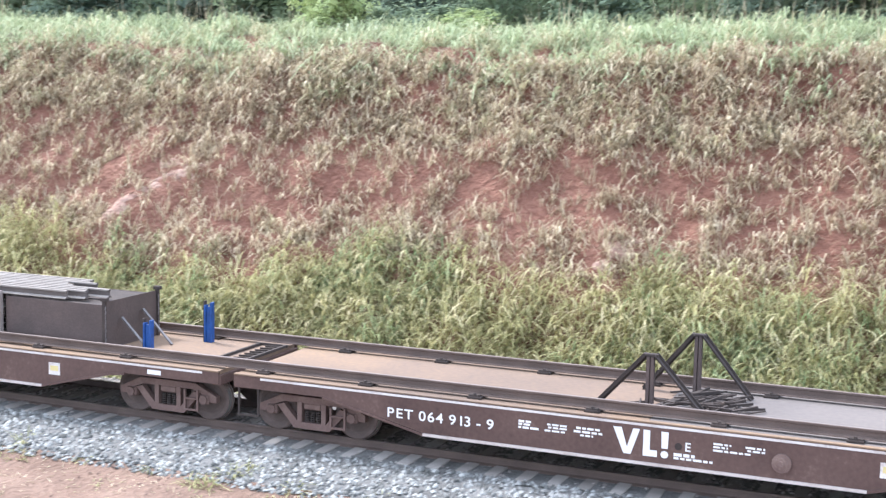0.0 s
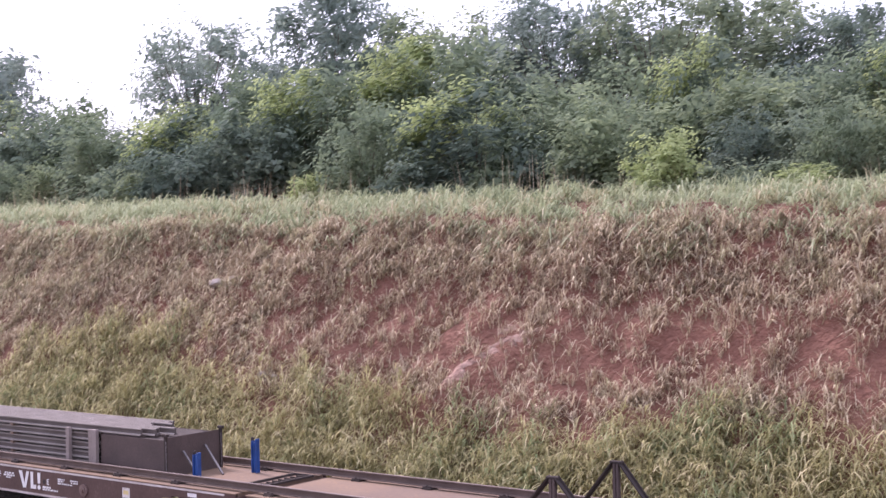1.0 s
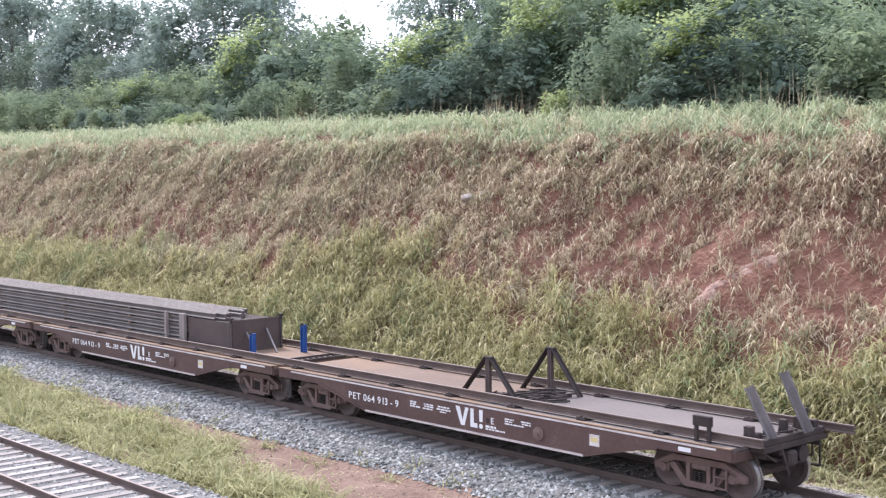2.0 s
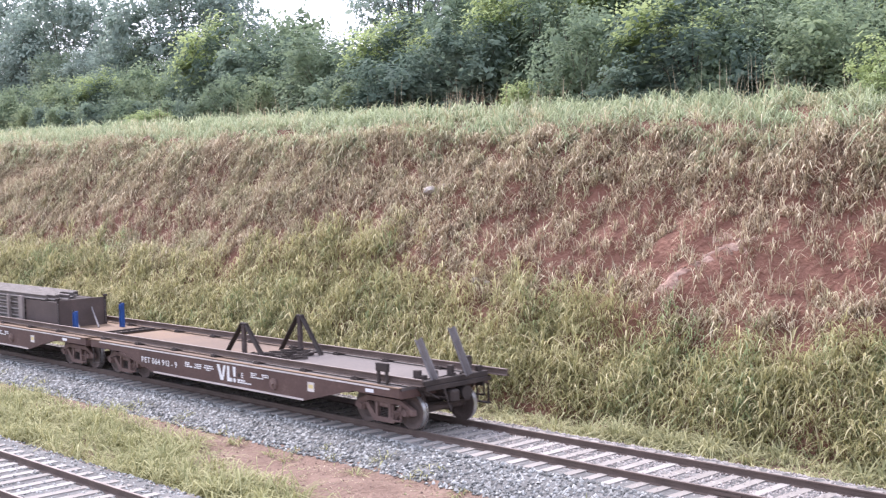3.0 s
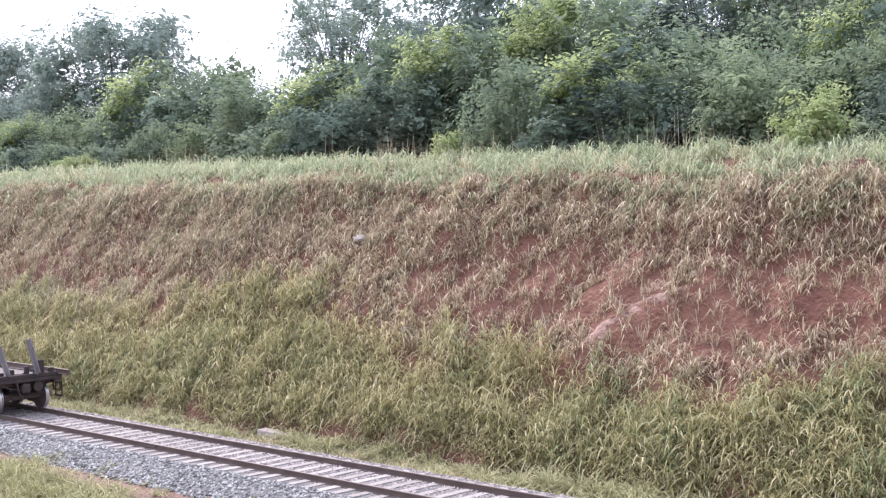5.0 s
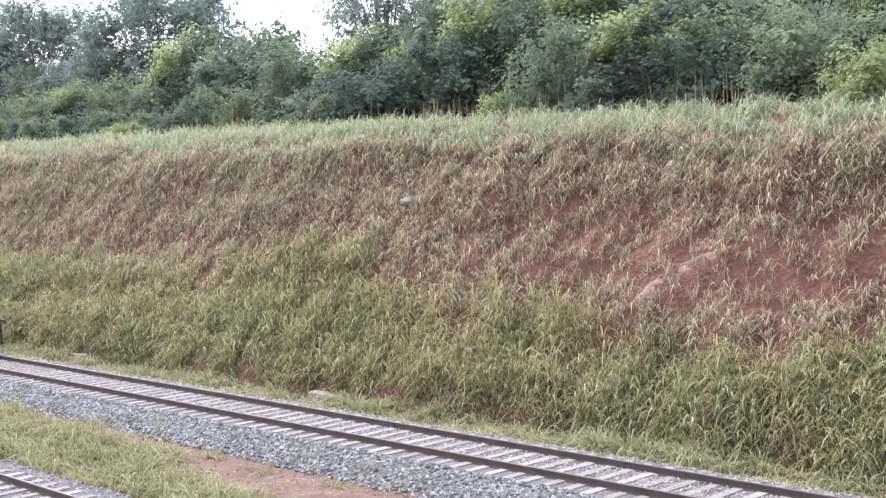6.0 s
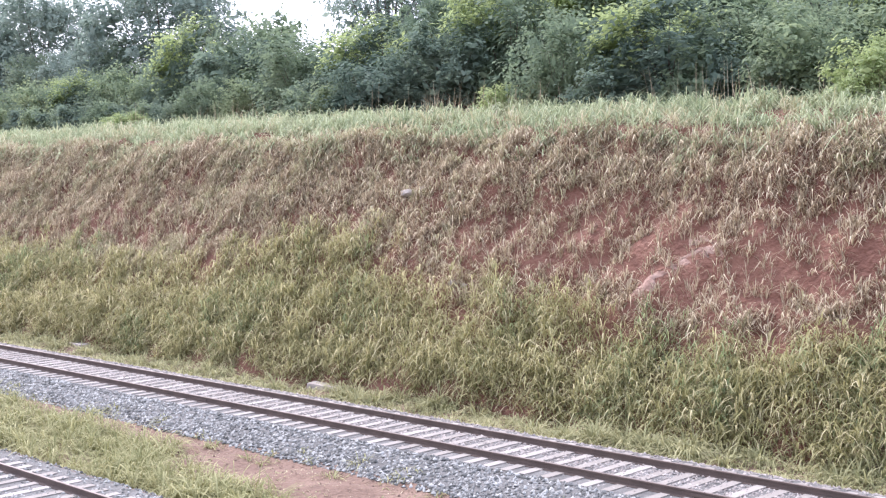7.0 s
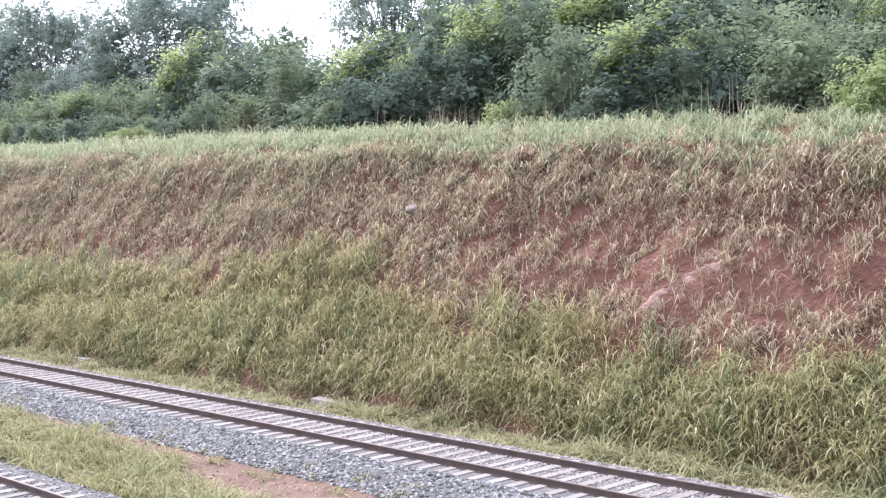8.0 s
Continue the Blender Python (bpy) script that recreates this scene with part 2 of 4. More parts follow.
def height(x, y):
    """Ground height: the cutting's profile with bumps and washed-out gullies on the bank."""
    z = np.interp(y, PROFILE_Y, PROFILE_Z)
    z = z + np.interp(x, [-80, -60, -36, -25, -14, -5, 5], [0.45, 0.3, -0.05, -0.25, -0.45, -0.33, -0.2]) * np.clip((y - 26) / 6, 0, 1)
    on_bank = np.clip((y - 24.6) / 1.5, 0, 1) * np.clip((35.5 - y) / 2.5, 0, 1)
    bumps = 0.14 * np.sin(x * 0.6 + 1.6 * np.sin(y * 0.9)) + 0.16 * np.sin(x * 1.1 + y * 2.0) * np.sin(x * 1.3 - y * 1.7 + 1) + 0.07 * np.sin(x * 2.9 + y * 3.4) * np.sin(x * 2.3 - y * 4.1 + 2)
    gully = -0.45 * np.exp(-((x + 24.3 - (y - 28.5) * 0.9) / 0.5) ** 2) * np.clip((y - 26.5) / 2, 0, 1) * np.clip((31.5 - y) / 2, 0, 1)
    ridge = 0.35 * np.exp(-((x + 21.4 - (y - 28.4) * 1.6) / 0.8) ** 2) * np.clip((y - 27) / 1, 0, 1) * np.clip((30.5 - y) / 1.5, 0, 1)
    field = np.clip((y - 15.2) / 0.8, 0, 1) * np.clip((18.8 - y) / 0.8, 0, 1)
    return z + on_bank * bumps + gully + ridge + field * (0.07 * np.sin(x * 1.3 + y) + 0.05 * np.sin(x * 2.9 - 1.7 * y))


def low_edge(x):
    """Height on the bank up to which the green grass grows."""
    xs = [-70, -54, -46, -41, -37, -33, -30, -27, -24, -22, -20.4, -17.5, -14.5, -11, -9.5, -7.7, -6, -1.5, 10]
    zs = [3.4, 3.7, 3.2, 3.6, 4.6, 4.2, 3.3, 2.9, 2.95, 2.7, 2.1, 2.25, 2.8, 2.75, 2.4, 2.45, 2.8, 2.5, 2.6]
    return np.interp(x, xs, zs)


def bare(x, y, z):
    """How bare the red soil is, 0 to 1."""
    lo = low_edge(x)
    hi = np.interp(x, [-70, -52, -44, -38, -33, -29, -25, -20, -12, -6, 0, 10], [4.6, 5.0, 4.6, 4.7, 4.9, 5.0, 5.2, 5.1, 4.8, 4.7, 4.6, 4.5])
    strength = np.interp(x, [-70, -54, -50, -44, -40, -34, -31, -27, -22, -8, -3, 10], [0.2, 0.8, 0.8, 0.6, 0.4, 0.15, 0.3, 0.8, 1, 1, 0.8, 0.7])
    return strength * np.clip((z - lo + 0.2) / 0.5, 0, 1) * np.clip((hi - z + 0.5) / 1.0, 0, 1)


def ground():
    xs = np.concatenate([np.array([-1500, -700, -350, -200, -130, -95]), np.arange(-80, 14, 0.3), np.array([16, 25, 45, 100, 250, 700, 1500])])
    ys = np.concatenate([np.array([-1500, -400, -100, -30, -8, 0, 4]), np.arange(7, 24.4, 0.35), np.arange(24.5, 36, 0.22), np.array([37, 40, 46, 54, 70, 100, 160, 300, 700, 1500])])
    gx, gy = np.meshgrid(xs, ys)
    v = np.stack([gx, gy, height(gx, gy)], -1).reshape(-1, 3)
    nx, ny = len(xs), len(ys)
    i = (np.arange(ny - 1)[:, None] * nx + np.arange(nx - 1)[None, :]).ravel()
    me = mesh_of("ground", v, np.stack([i, i + 1, i + nx + 1, i + nx], 1), (M_SOIL, M_DIRT))
    for p in me.polygons:
        p.use_smooth = True
        p.material_index = 1 if p.center.y < 25.4 else 0
    tagged(new("ground", me), "red earth ground with a steep cutting bank", "ground", kind="structure")


ground()


# ---- grass ----
def blades(name, at, per, length, width, lean, droop, spread, mat, label, seed, steps=3, rise=0.0, bank=False):
    """Tufts of arching blades: one joined mesh. at: feet of the tufts; the other numbers are means."""
    rng = np.random.default_rng(seed)
    at = np.repeat(np.asarray(at), per, axis=0)
    n = len(at)
    size = np.repeat(rng.uniform(0.6, 1.3, n // per), per)
    az = rng.uniform(0, 2 * np.pi, n)
    if bank:
        # on the slope the tufts hang a little downhill and eastwards
        az = np.arctan2(np.sin(az) - 0.28, np.cos(az) + 0.24)
    out = np.stack([np.cos(az), np.sin(az)], 1)
    r0 = np.sqrt(rng.uniform(0, 1, n)) * spread
    foot = at.copy()
    foot[:, :2] += np.stack([np.cos(az + rng.normal(0, 0.9, n)), np.sin(az + rng.normal(0, 0.9, n))], 1) * r0[:, None]
    foot[:, 2] = height(foot[:, 0], foot[:, 1]) - 0.03
    L = length * size * rng.uniform(0.55, 1.25, n)
    el = np.radians(np.clip(rng.normal(lean, 12, n), 15, 90))
    dr = droop * rng.uniform(0.35, 1.4, n)
    side = np.stack([-out[:, 1], out[:, 0]], 1)
    # leaves spring from the canes at all heights, a quarter of them from the ground
    up = np.where(rng.uniform(0, 1, n) < 0.25, 0.0, rng.uniform(0, 1, n) ** 0.7)
    lift = rise * size * up * (1 - 0.7 * (r0 / max(spread, 0.01)) ** 2)
    w = width * rng.uniform(0.6, 1.3, n)
    rows = ((0, 0.6), (0.42, 1.0), (0.76, 0.75), (1.0, 0.1)) if steps == 3 else ((0, 0.8), (0.55, 1.0), (1.0, 0.12))
    verts = np.zeros((n, 2 * len(rows), 3), dtype=np.float32)
    for k, (s, taper) in enumerate(rows):
        d = L * (np.cos(el) * s + 0.5 * dr * s * s)
        z = L * (np.sin(el) * s - 0.75 * dr * s ** 2.6)
        c = foot.copy()
        c[:, :2] += out * d[:, None]
        c[:, 2] += z + lift
        for j, sg in enumerate((-1, 1)):
            verts[:, 2 * k + j, :] = c
            verts[:, 2 * k + j, :2] += side * (sg * w * taper / 2)[:, None]
    base = (np.arange(n) * 2 * len(rows))[:, None, None]
    q = np.array([[2 * k, 2 * k + 1, 2 * k + 3, 2 * k + 2] for k in range(steps)])[None]
    me = mesh_of(name, verts.reshape(-1, 3), (base + q).reshape(-1, 4), mat)
    return tagged(new(name, me), label, "grass", kind="stuff")


def scatter(n, x0, x1, y0, y1, seed, keep):
    """Random feet on the ground for which keep(x, y, z) gives a high enough chance."""
    rng = np.random.default_rng(seed)
    x, y = rng.uniform(x0, x1, n), rng.uniform(y0, y1, n)
    z = height(x, y)
    ok = rng.uniform(0, 1, n) < keep(x, y, z)
    return np.stack([x[ok], y[ok], z[ok]], 1)


def clumps(dx, dy, x0, x1, y0, y1, seed, keep):
    """Feet of larger clumps, spaced about evenly, with gaps between them."""
    rng = np.random.default_rng(seed)
    x, y = np.meshgrid(np.arange(x0, x1, dx), np.arange(y0, y1, dy))
    x = (x + np.where(np.arange(len(x))[:, None] % 2, dx / 2, 0) + rng.uniform(-0.36, 0.36, x.shape) * dx).ravel()
    y = (y + rng.uniform(-0.36, 0.36, y.shape) * dy).ravel()
    z = height(x, y)
    ok = rng.uniform(0, 1, len(x)) < keep(x, y, z)
    return np.stack([x[ok], y[ok], z[ok]], 1)


def patchy(x, y, s=1.0):
    return 0.5 + 0.25 * np.sin(x * 0.9 * s + 1.7 * np.sin(y * 1.6 * s)) + 0.35 * np.sin(x * 1.7 * s - y * 2.6 * s + 1) * np.sin(x * 1.2 * s + y * 2.9 * s)


def grasses():
    # the feet stay below the edge to which the tall grass hides the soil
    def in_green(x, y, z):
        near = np.where(x < -23, 25.75, 25.55) + 0.12 * np.sin(x * 1.9)
        return np.clip((low_edge(x) - np.where(x < -26, 0.1, 0.5) + 0.18 * np.sin(x * 2.7) - z) / np.where(x < -26, 1.5, 0.4), 0, 1) * np.clip((y - near) / 0.2, 0, 1)

    green = clumps(0.5, 0.34, -78, 4, 25.5, 30.5, 11, in_green)
    blades("bank_grass", green, 96, 0.5, 0.029, 72, 1.2, 0.3, M_GRASS, "tall arching yellow-green grass on the lower bank", 1, 3, 0.85, True)
    lush = scatter(1300, -78, 4, 25.9, 29.6, 31, lambda x, y, z: in_green(x, y, z) * np.clip(patchy(x, y, 0.35) * 2 - 0.9 + np.interp(x, [-30, -22, -16, 0], [-0.2, 0.2, 0.45, 0.6]), 0, 1))
    blades("lush_grass", lush, 62, 0.52, 0.027, 74, 1.15, 0.34, M_LUSH, "fresh green grass clumps among the yellowed ones", 21, 3, 1.0, True)
    dry = scatter(12000, -80, 4, 27.0, 32.6, 12, lambda x, y, z: np.clip((z - low_edge(x) + np.where(x < -26, 1.2, 0.5)) / np.where(x < -26, 1.6, 0.3), 0, 1) * (1 - 0.8 * bare(x, y, z)))
    blades("dry_grass", dry, 20, 0.46, 0.026, 78, 1.1, 0.12, M_DRY, "dry brown grass on the upper bank", 2, 2, 0.32, True)
    sparse = scatter(4200, -60, 4, 27.4, 31.0, 32, lambda x, y, z: bare(x, y, z) * 0.55)
    blades("sparse_grass", sparse, 9, 0.52, 0.018, 84, 0.7, 0.07, M_DRY, "thin dry straw tufts on the bare red soil", 22, 2, 0.1, True)
    foot = scatter(700, -78, 4, 25.3, 26.8, 20, lambda x, y, z: np.clip((y - np.where(x < -23, 25.7, 25.5) - 0.15 * np.sin(x * 1.9) - 0.1 * np.sin(x * 0.8)) / 0.2, 0, 1) * 0.9)
    blades("foot_grass", foot, 60, 0.48, 0.026, 72, 1.2, 0.32, M_GRASS, "tall dense grass along the bank's foot", 10, 3, 0.95, True)
    # pale tufts thicken westwards, where their tone also paints in the haze glare
    mixed = scatter(6400, -80, 4, 26.6, 32.6, 26, lambda x, y, z: np.clip((z - low_edge(x) + np.where(x < -36, 1.5, 0.3)) / 0.5, 0, 1) * (1 - bare(x, y, z)) * patchy(x, y, 0.45) * np.interp(x, [-60, -40, -30], [1.6, 1.3, 0.5]))
    blades("mixed_grass", mixed, 20, 0.44, 0.025, 74, 1.15, 0.14, M_PALE_GRASS, "scattered pale olive grass among the dry grass, denser westwards to paint in haze", 11, 2, 0.4, True)
    fringe = scatter(1500, -98, 4, 31.0, 35.0, 34, lambda x, y, z: np.clip((y - 31.0) / 1.0, 0, 1) * patchy(x, y, 0.6))
    blades("fringe_grass", fringe, 22, 0.6, 0.027, 76, 1.2, 0.15, M_PALE_GRASS, "yellowed grass hanging over the bank's crest", 24, 2, 0.45, True)
    crest = scatter(3400, -98, 4, 31.2, 36.6, 13, lambda x, y, z: np.clip((y - 31.3 + 0.35 * np.sin(x * 1.1)) / 1.9, 0, 1) ** 1.3)
    blades("crest_grass", crest, 20, 0.66, 0.031, 76, 1.25, 0.17, M_CREST, "pale green grass along the bank's crest", 3, 2, 0.45, True)
    stalks = scatter(520, -60, 0, 35.4, 36.9, 17, lambda x, y, z: patchy(x, y, 0.5) ** 2)
    blades("dry_stalks", stalks, 4, 1.3, 0.013, 84, 0.15, 0.3, M_DRY, "tall dry straw-coloured stalks before the shrubs", 7, 2)
    verge = scatter(3400, -78, 4, 24.0, 26.2, 14, lambda x, y, z: 0.55 + 0.45 * patchy(x, y))
    blades("verge_grass", verge, 16, 0.36, 0.028, 58, 1.1, 0.22, M_VERGE, "short yellowish grass beside the track", 4, 2)
    tufts = scatter(640, -74, 3, 24.5, 25.5, 18, lambda x, y, z: np.where(x > -23, 0.9, 0.35) * patchy(x, y, 0.7))
    blades("verge_tufts", tufts, 46, 0.75, 0.028, 64, 1.0, 0.16, M_VERGE, "bright fountain-like grass tufts at the bank's foot", 8)
    def between(x, y):
        return np.clip((np.interp(x, [-45, -38, -30, -24, -18], [18.5, 18.3, 17.9, 16.9, 15.4]) + 0.3 * np.sin(x * 1.3) - y) / 0.5, 0, 1)

    field = scatter(1900, -56, -4, 14.4, 18.6, 15, lambda x, y, z: np.clip(patchy(x, y, 0.6) * 1.5 - 0.1 + (-(x + 26) * 0.08) - (y - 17.0) * 0.5, 0, 1) * between(x, y))
    blades("field_grass", field, 32, 0.7, 0.026, 68, 1.15, 0.2, M_FIELD, "pale yellow-green grass between the tracks", 5, 3, 0.32)
    low = scatter(2200, -52, -4, 14.4, 18.8, 19, lambda x, y, z: np.clip(patchy(x, y, 0.5) * 1.2 + (-(x + 27) * 0.08) - (y - 17.1) * 0.5, 0, 1) * between(x, y - 0.5) + 0.05)
    blades("low_grass", low, 14, 0.2, 0.022, 45, 0.9, 0.22, M_VERGE, "sparse short grass on the red soil", 9, 2)
    litter = scatter(3000, -48, -6, 15.4, 18.95, 33, lambda x, y, z: (1 - between(x, y)) * np.clip(patchy(x, y, 0.9), 0.1, 1))
    blades("litter_grass", litter, 9, 0.15, 0.018, 28, 0.6, 0.25, M_DRY, "flat dead grass lying on the red soil", 23, 2)
    weeds = scatter(560, -45, -4, 18.3, 19.3, 16, lambda x, y, z: 0.25 * patchy(x, y, 0.8))
    blades("weeds", weeds, 26, 0.3, 0.022, 60, 0.9, 0.15, M_FIELD, "small green weeds along the ballast edge", 6, 2)


grasses()


# ---- bare soil details on the bank and between the tracks ----
def washed_soil(ax, ay, bx, by, wide, seed):
    """A thin crust of pale washed-out soil lying on the bank between two points."""
    n, k = 26, 7
    u, v = np.meshgrid(np.linspace(0, 1, n), np.linspace(-1, 1, k))
    w = wide * (0.25 + 0.75 * np.sin(u * np.pi)) * (1 + 0.5 * np.sin(u * 19 + seed + v) * np.sin(u * 37 + 3 * v))
    dx, dy = bx - ax, by - ay
    L = math.hypot(dx, dy)
    x = ax + dx * u - dy / L * v * w + 0.14 * np.sin(u * 17 + v * 3)
    y = ay + dy * u + dx / L * v * w
    z = height(x, y) + 0.05 * (1 - np.abs(v)) ** 0.5 * np.sin(np.clip(u, 0.02, 0.98) * np.pi) ** 0.3 + 0.035 * np.sin(u * 31 + v * 5) * (1 - np.abs(v)) - 0.015
    i = (np.arange(k - 1)[:, None] * n + np.arange(n - 1)[None, :]).ravel()
    me = mesh_of("washed_soil", np.stack([x, y, z], -1).reshape(-1, 3), np.stack([i, i + 1, i + n + 1, i + n], 1), M_PALE)
    tagged(new("washed_soil", me), "pale pink washed-out soil on the bank", "soil", kind="structure")


washed_soil(-21.6, 28.3, -20.9, 28.85, 0.24, 1)
washed_soil(-20.9, 28.95, -20.2, 29.45, 0.17, 2)
washed_soil(-20.1, 29.3, -19.4, 29.75, 0.2, 4)
washed_soil(-20.6, 29.6, -20.0, 29.95, 0.14, 6)
washed_soil(-7.9, 28.0, -7.2, 29.0, 0.22, 3)


def rock(x, y, sx, sy, sz, seed):
    rng = random.Random(seed)
    bm = bmesh.new()
    bmesh.ops.create_icosphere(bm, subdivisions=2, radius=1.0)
    for v in bm.verts:
        f = 1 + 0.22 * noise.noise(v.co * 1.6 + Vector((seed, 0, 0))) + rng.uniform(-0.05, 0.05)
        v.co = Vector((v.co.x * sx * f, v.co.y * sy * f, v.co.z * sz * f))
    ob = new("rock", mesh_from("rock", bm, M_ROCK))
    ob.matrix_basis = pose(x, y, float(height(np.array(x), np.array(y))) + sz * 0.8, 0, 0, rng.uniform(0, 180))
    tagged(ob, "pale weathered rock half buried in the bank", "rock", "rocks on the bank")


rock(-33.0, 30.75, 0.36, 0.24, 0.14, 1)
rock(-32.4, 30.85, 0.2, 0.16, 0.12, 2)
rock(-28.6, 28.4, 0.2, 0.14, 0.1, 3)
rock(-28.2, 28.5, 0.13, 0.1, 0.07, 4)


def slab(x, y, long, wide, tilt):
    """A worn concrete slab lying half buried, with chipped corners."""
    rng = random.Random(int(-x))
    bm = box(bmesh.new(), -long / 2, long / 2, -wide / 2, wide / 2, -0.3, 0.11, 0.03)
    for v in bm.verts:
        v.co += Vector((rng.uniform(-0.05, 0.05), rng.uniform(-0.03, 0.03), rng.uniform(-0.03, 0.02)))
    ob = new("concrete_slab", mesh_from("concrete_slab", bm, M_ROCK))
    ob.matrix_basis = pose(x, y, float(height(np.array(x), np.array(y))), 0, tilt, 3 * tilt)
    tagged(ob, "pale concrete slab half hidden by grass at the bank's foot", "slab", "slabs at the bank's foot")


slab(-31.4, 25.45, 1.3, 0.4, 2)
slab(-46.8, 25.5, 1.2, 0.4, -2)


# ---- tracks ----
def rail_outline():
    return [(-0.07, -0.17), (0.07, -0.17), (0.07, -0.155), (0.012, -0.13), (0.012, -0.045), (0.036, -0.035), (0.036, -0.006), (0.028, 0),
            (-0.028, 0), (-0.036, -0.006), (-0.036, -0.035), (-0.012, -0.045), (-0.012, -0.13), (-0.07, -0.155)]


def rail_mesh(name, x0, x1, mats, bright=(7,)):
    bm = bmesh.new()
    o = rail_outline()
    a = [bm.verts.new((x0, y, z)) for y, z in o]
    b = [bm.verts.new((x1, y, z)) for y, z in o]
    bm.faces.new(a)
    bm.faces.new(list(reversed(b)))
    for i in range(len(o)):
        j = (i + 1) % len(o)
        f = bm.faces.new((a[j], a[i], b[i], b[j]))
        if i in bright:
            f.material_index = 1
    bmesh.ops.recalc_face_normals(bm, faces=bm.faces)
    me = bpy.data.meshes.new(name)
    bm.to_mesh(me)
    bm.free()
    for m in mats:
        me.materials.append(m)
    return me


def track(y, label, first_joint, x0, x1):
    t = thing("railway_track", label, "railway track", m=pose(0, y, 0))
    length = 17.0
    me = rail_mesh("rail", 0, length - 0.012, (M_RAIL, M_RAIL_TOP))
    bm = bmesh.new()
    for s in (-1, 1):
        box(bm, -0.3, 0.3, s * 0.013 if s > 0 else -0.035, 0.035 if s > 0 else -0.013, -0.125, -0.05, 0.006)
    plate = mesh_from("fishplate", bm, M_RAIL)
    for side in (-0.836, 0.836):
        k = math.floor((x0 - first_joint) / length)
        x = first_joint + k * length + (0 if side < 0 else 6.0)
        while x < x1:
            r = new("rail", me)
            r.parent, r.location = t, (x, side, 0)
            p = new("fishplate", plate)
            p.parent, p.location = t, (x, side, 0)
            x += length
    return t


def sleeper_mesh():
    bm = bmesh.new()
    prism(bm, [(-0.125, -0.36), (0.125, -0.36), (0.11, -0.146), (-0.11, -0.146)], -1.48, 1.48)
    return mesh_from("sleeper", bm, M_SLEEPER)


def sleepers(t, x0, x1, me, seed):
    rng = random.Random(seed)
    x = x0
    while x < x1:
        s = new("sleeper", me)
        s.parent = t
        s.matrix_basis = pose(x + rng.uniform(-0.02, 0.02), rng.uniform(-0.03, 0.03), rng.uniform(-0.006, 0.004), 0, 0, rng.uniform(-1, 1))
        x += 0.545


main_track = track(TRACK_Y, "rusty steel rails on pale concrete sleepers in grey ballast", -14.1, -190, 60)
siding = track(NEAR_TRACK_Y, "second rusty track on pale sleepers beside the first", -20.0, -190, 60)


def ballast(name, n, x0, x1, y0, y1, seed, label, mat=M_STONE, size=1.0):
    """Loose crushed stones as many small uneven eight-sided lumps in one mesh."""
    rng = np.random.default_rng(seed)
    x, y = rng.uniform(x0, x1, n), rng.uniform(y0, y1, n)
    z = height(x, y) + rng.uniform(-0.015, 0.03, n)
    r = rng.uniform(0.028, 0.058, n) * size
    o = np.array([[1, 0, 0], [0, 1, 0], [-1, 0, 0], [0, -1, 0], [0, 0, 1], [0, 0, -1]], dtype=float)
    d = o[None] * rng.uniform(0.6, 1.3, (n, 6, 1)) + rng.normal(0, 0.18, (n, 6, 3))
    a = rng.uniform(0, 6.28, n)
    c, s = np.cos(a), np.sin(a)
    dx = d[..., 0] * c[:, None] - d[..., 1] * s[:, None]
    dy = d[..., 0] * s[:, None] + d[..., 1] * c[:, None]
    v = np.stack([dx, dy, d[..., 2] * 0.8], -1) * r[:, None, None] + np.stack([x, y, z], 1)[:, None, :]
    f = np.array([[0, 1, 4], [1, 2, 4], [2, 3, 4], [3, 0, 4], [1, 0, 5], [3, 2, 5]])
    q = ((np.arange(n) * 6)[:, None, None] + f[None]).reshape(-1, 3)
    tagged(new(name, mesh_of(name, v.reshape(-1, 3), q, mat)), label, "ballast", kind="stuff")


def ballast_bed(y0, y1, x0, x1):
    """The packed stones under the loose ones, with sloping shoulders."""
    xs, ys = np.arange(x0, x1, 0.5), np.linspace(y0, y1, 26)
    gx, gy = np.meshgrid(xs, ys)
    gy = gy + np.where(np.abs(gy - (y0 + y1) / 2) > (y1 - y0) * 0.49, 0.16 * np.sin(gx * 1.7) + 0.1 * np.sin(gx * 4.1), 0)
    edge = np.clip((np.abs(gy - (y0 + y1) / 2) - (y1 - y0) * 0.42) / ((y1 - y0) * 0.08), 0, 1)
    gz = height(gx, gy) + 0.02 - 0.05 * edge
    nx, ny = len(xs), len(ys)
    i = (np.arange(ny - 1)[:, None] * nx + np.arange(nx - 1)[None, :]).ravel()
    me = mesh_of("ballast_bed", np.stack([gx, gy, gz], -1).reshape(-1, 3), np.stack([i, i + 1, i + nx + 1, i + nx], 1), M_BED)
    tagged(new("ballast_bed", me), "packed grey crushed stone trackbed", "trackbed", kind="structure")


ballast_bed(18.7, 24.25, -190, 60)
ballast_bed(9.1, 14.35, -190, 60)
ballast("ballast", 24000, -62, 1, 18.75, 20.06, 21, "grey crushed stone ballast on the near shoulder", M_STONE, 1.2)
ballast("ballast", 900, -58, 1, 20.1, 20.6, 27, "thin dusty ballast between the sleeper ends", M_STONE_DUSTY, 0.9)
ballast("ballast", 12000, -62, 1, 22.4, 24.05, 23, "dusty grey ballast on the far shoulder", M_STONE_DUSTY)
ballast("ballast", 22000, -62, 1, 20.75, 22.3, 24, "dusty pinkish grey ballast between the rails", M_STONE_DUSTY)
ballast("ballast", 11000, -40, -14, 9.6, 14.5, 22, "grey crushed stone ballast of the siding")
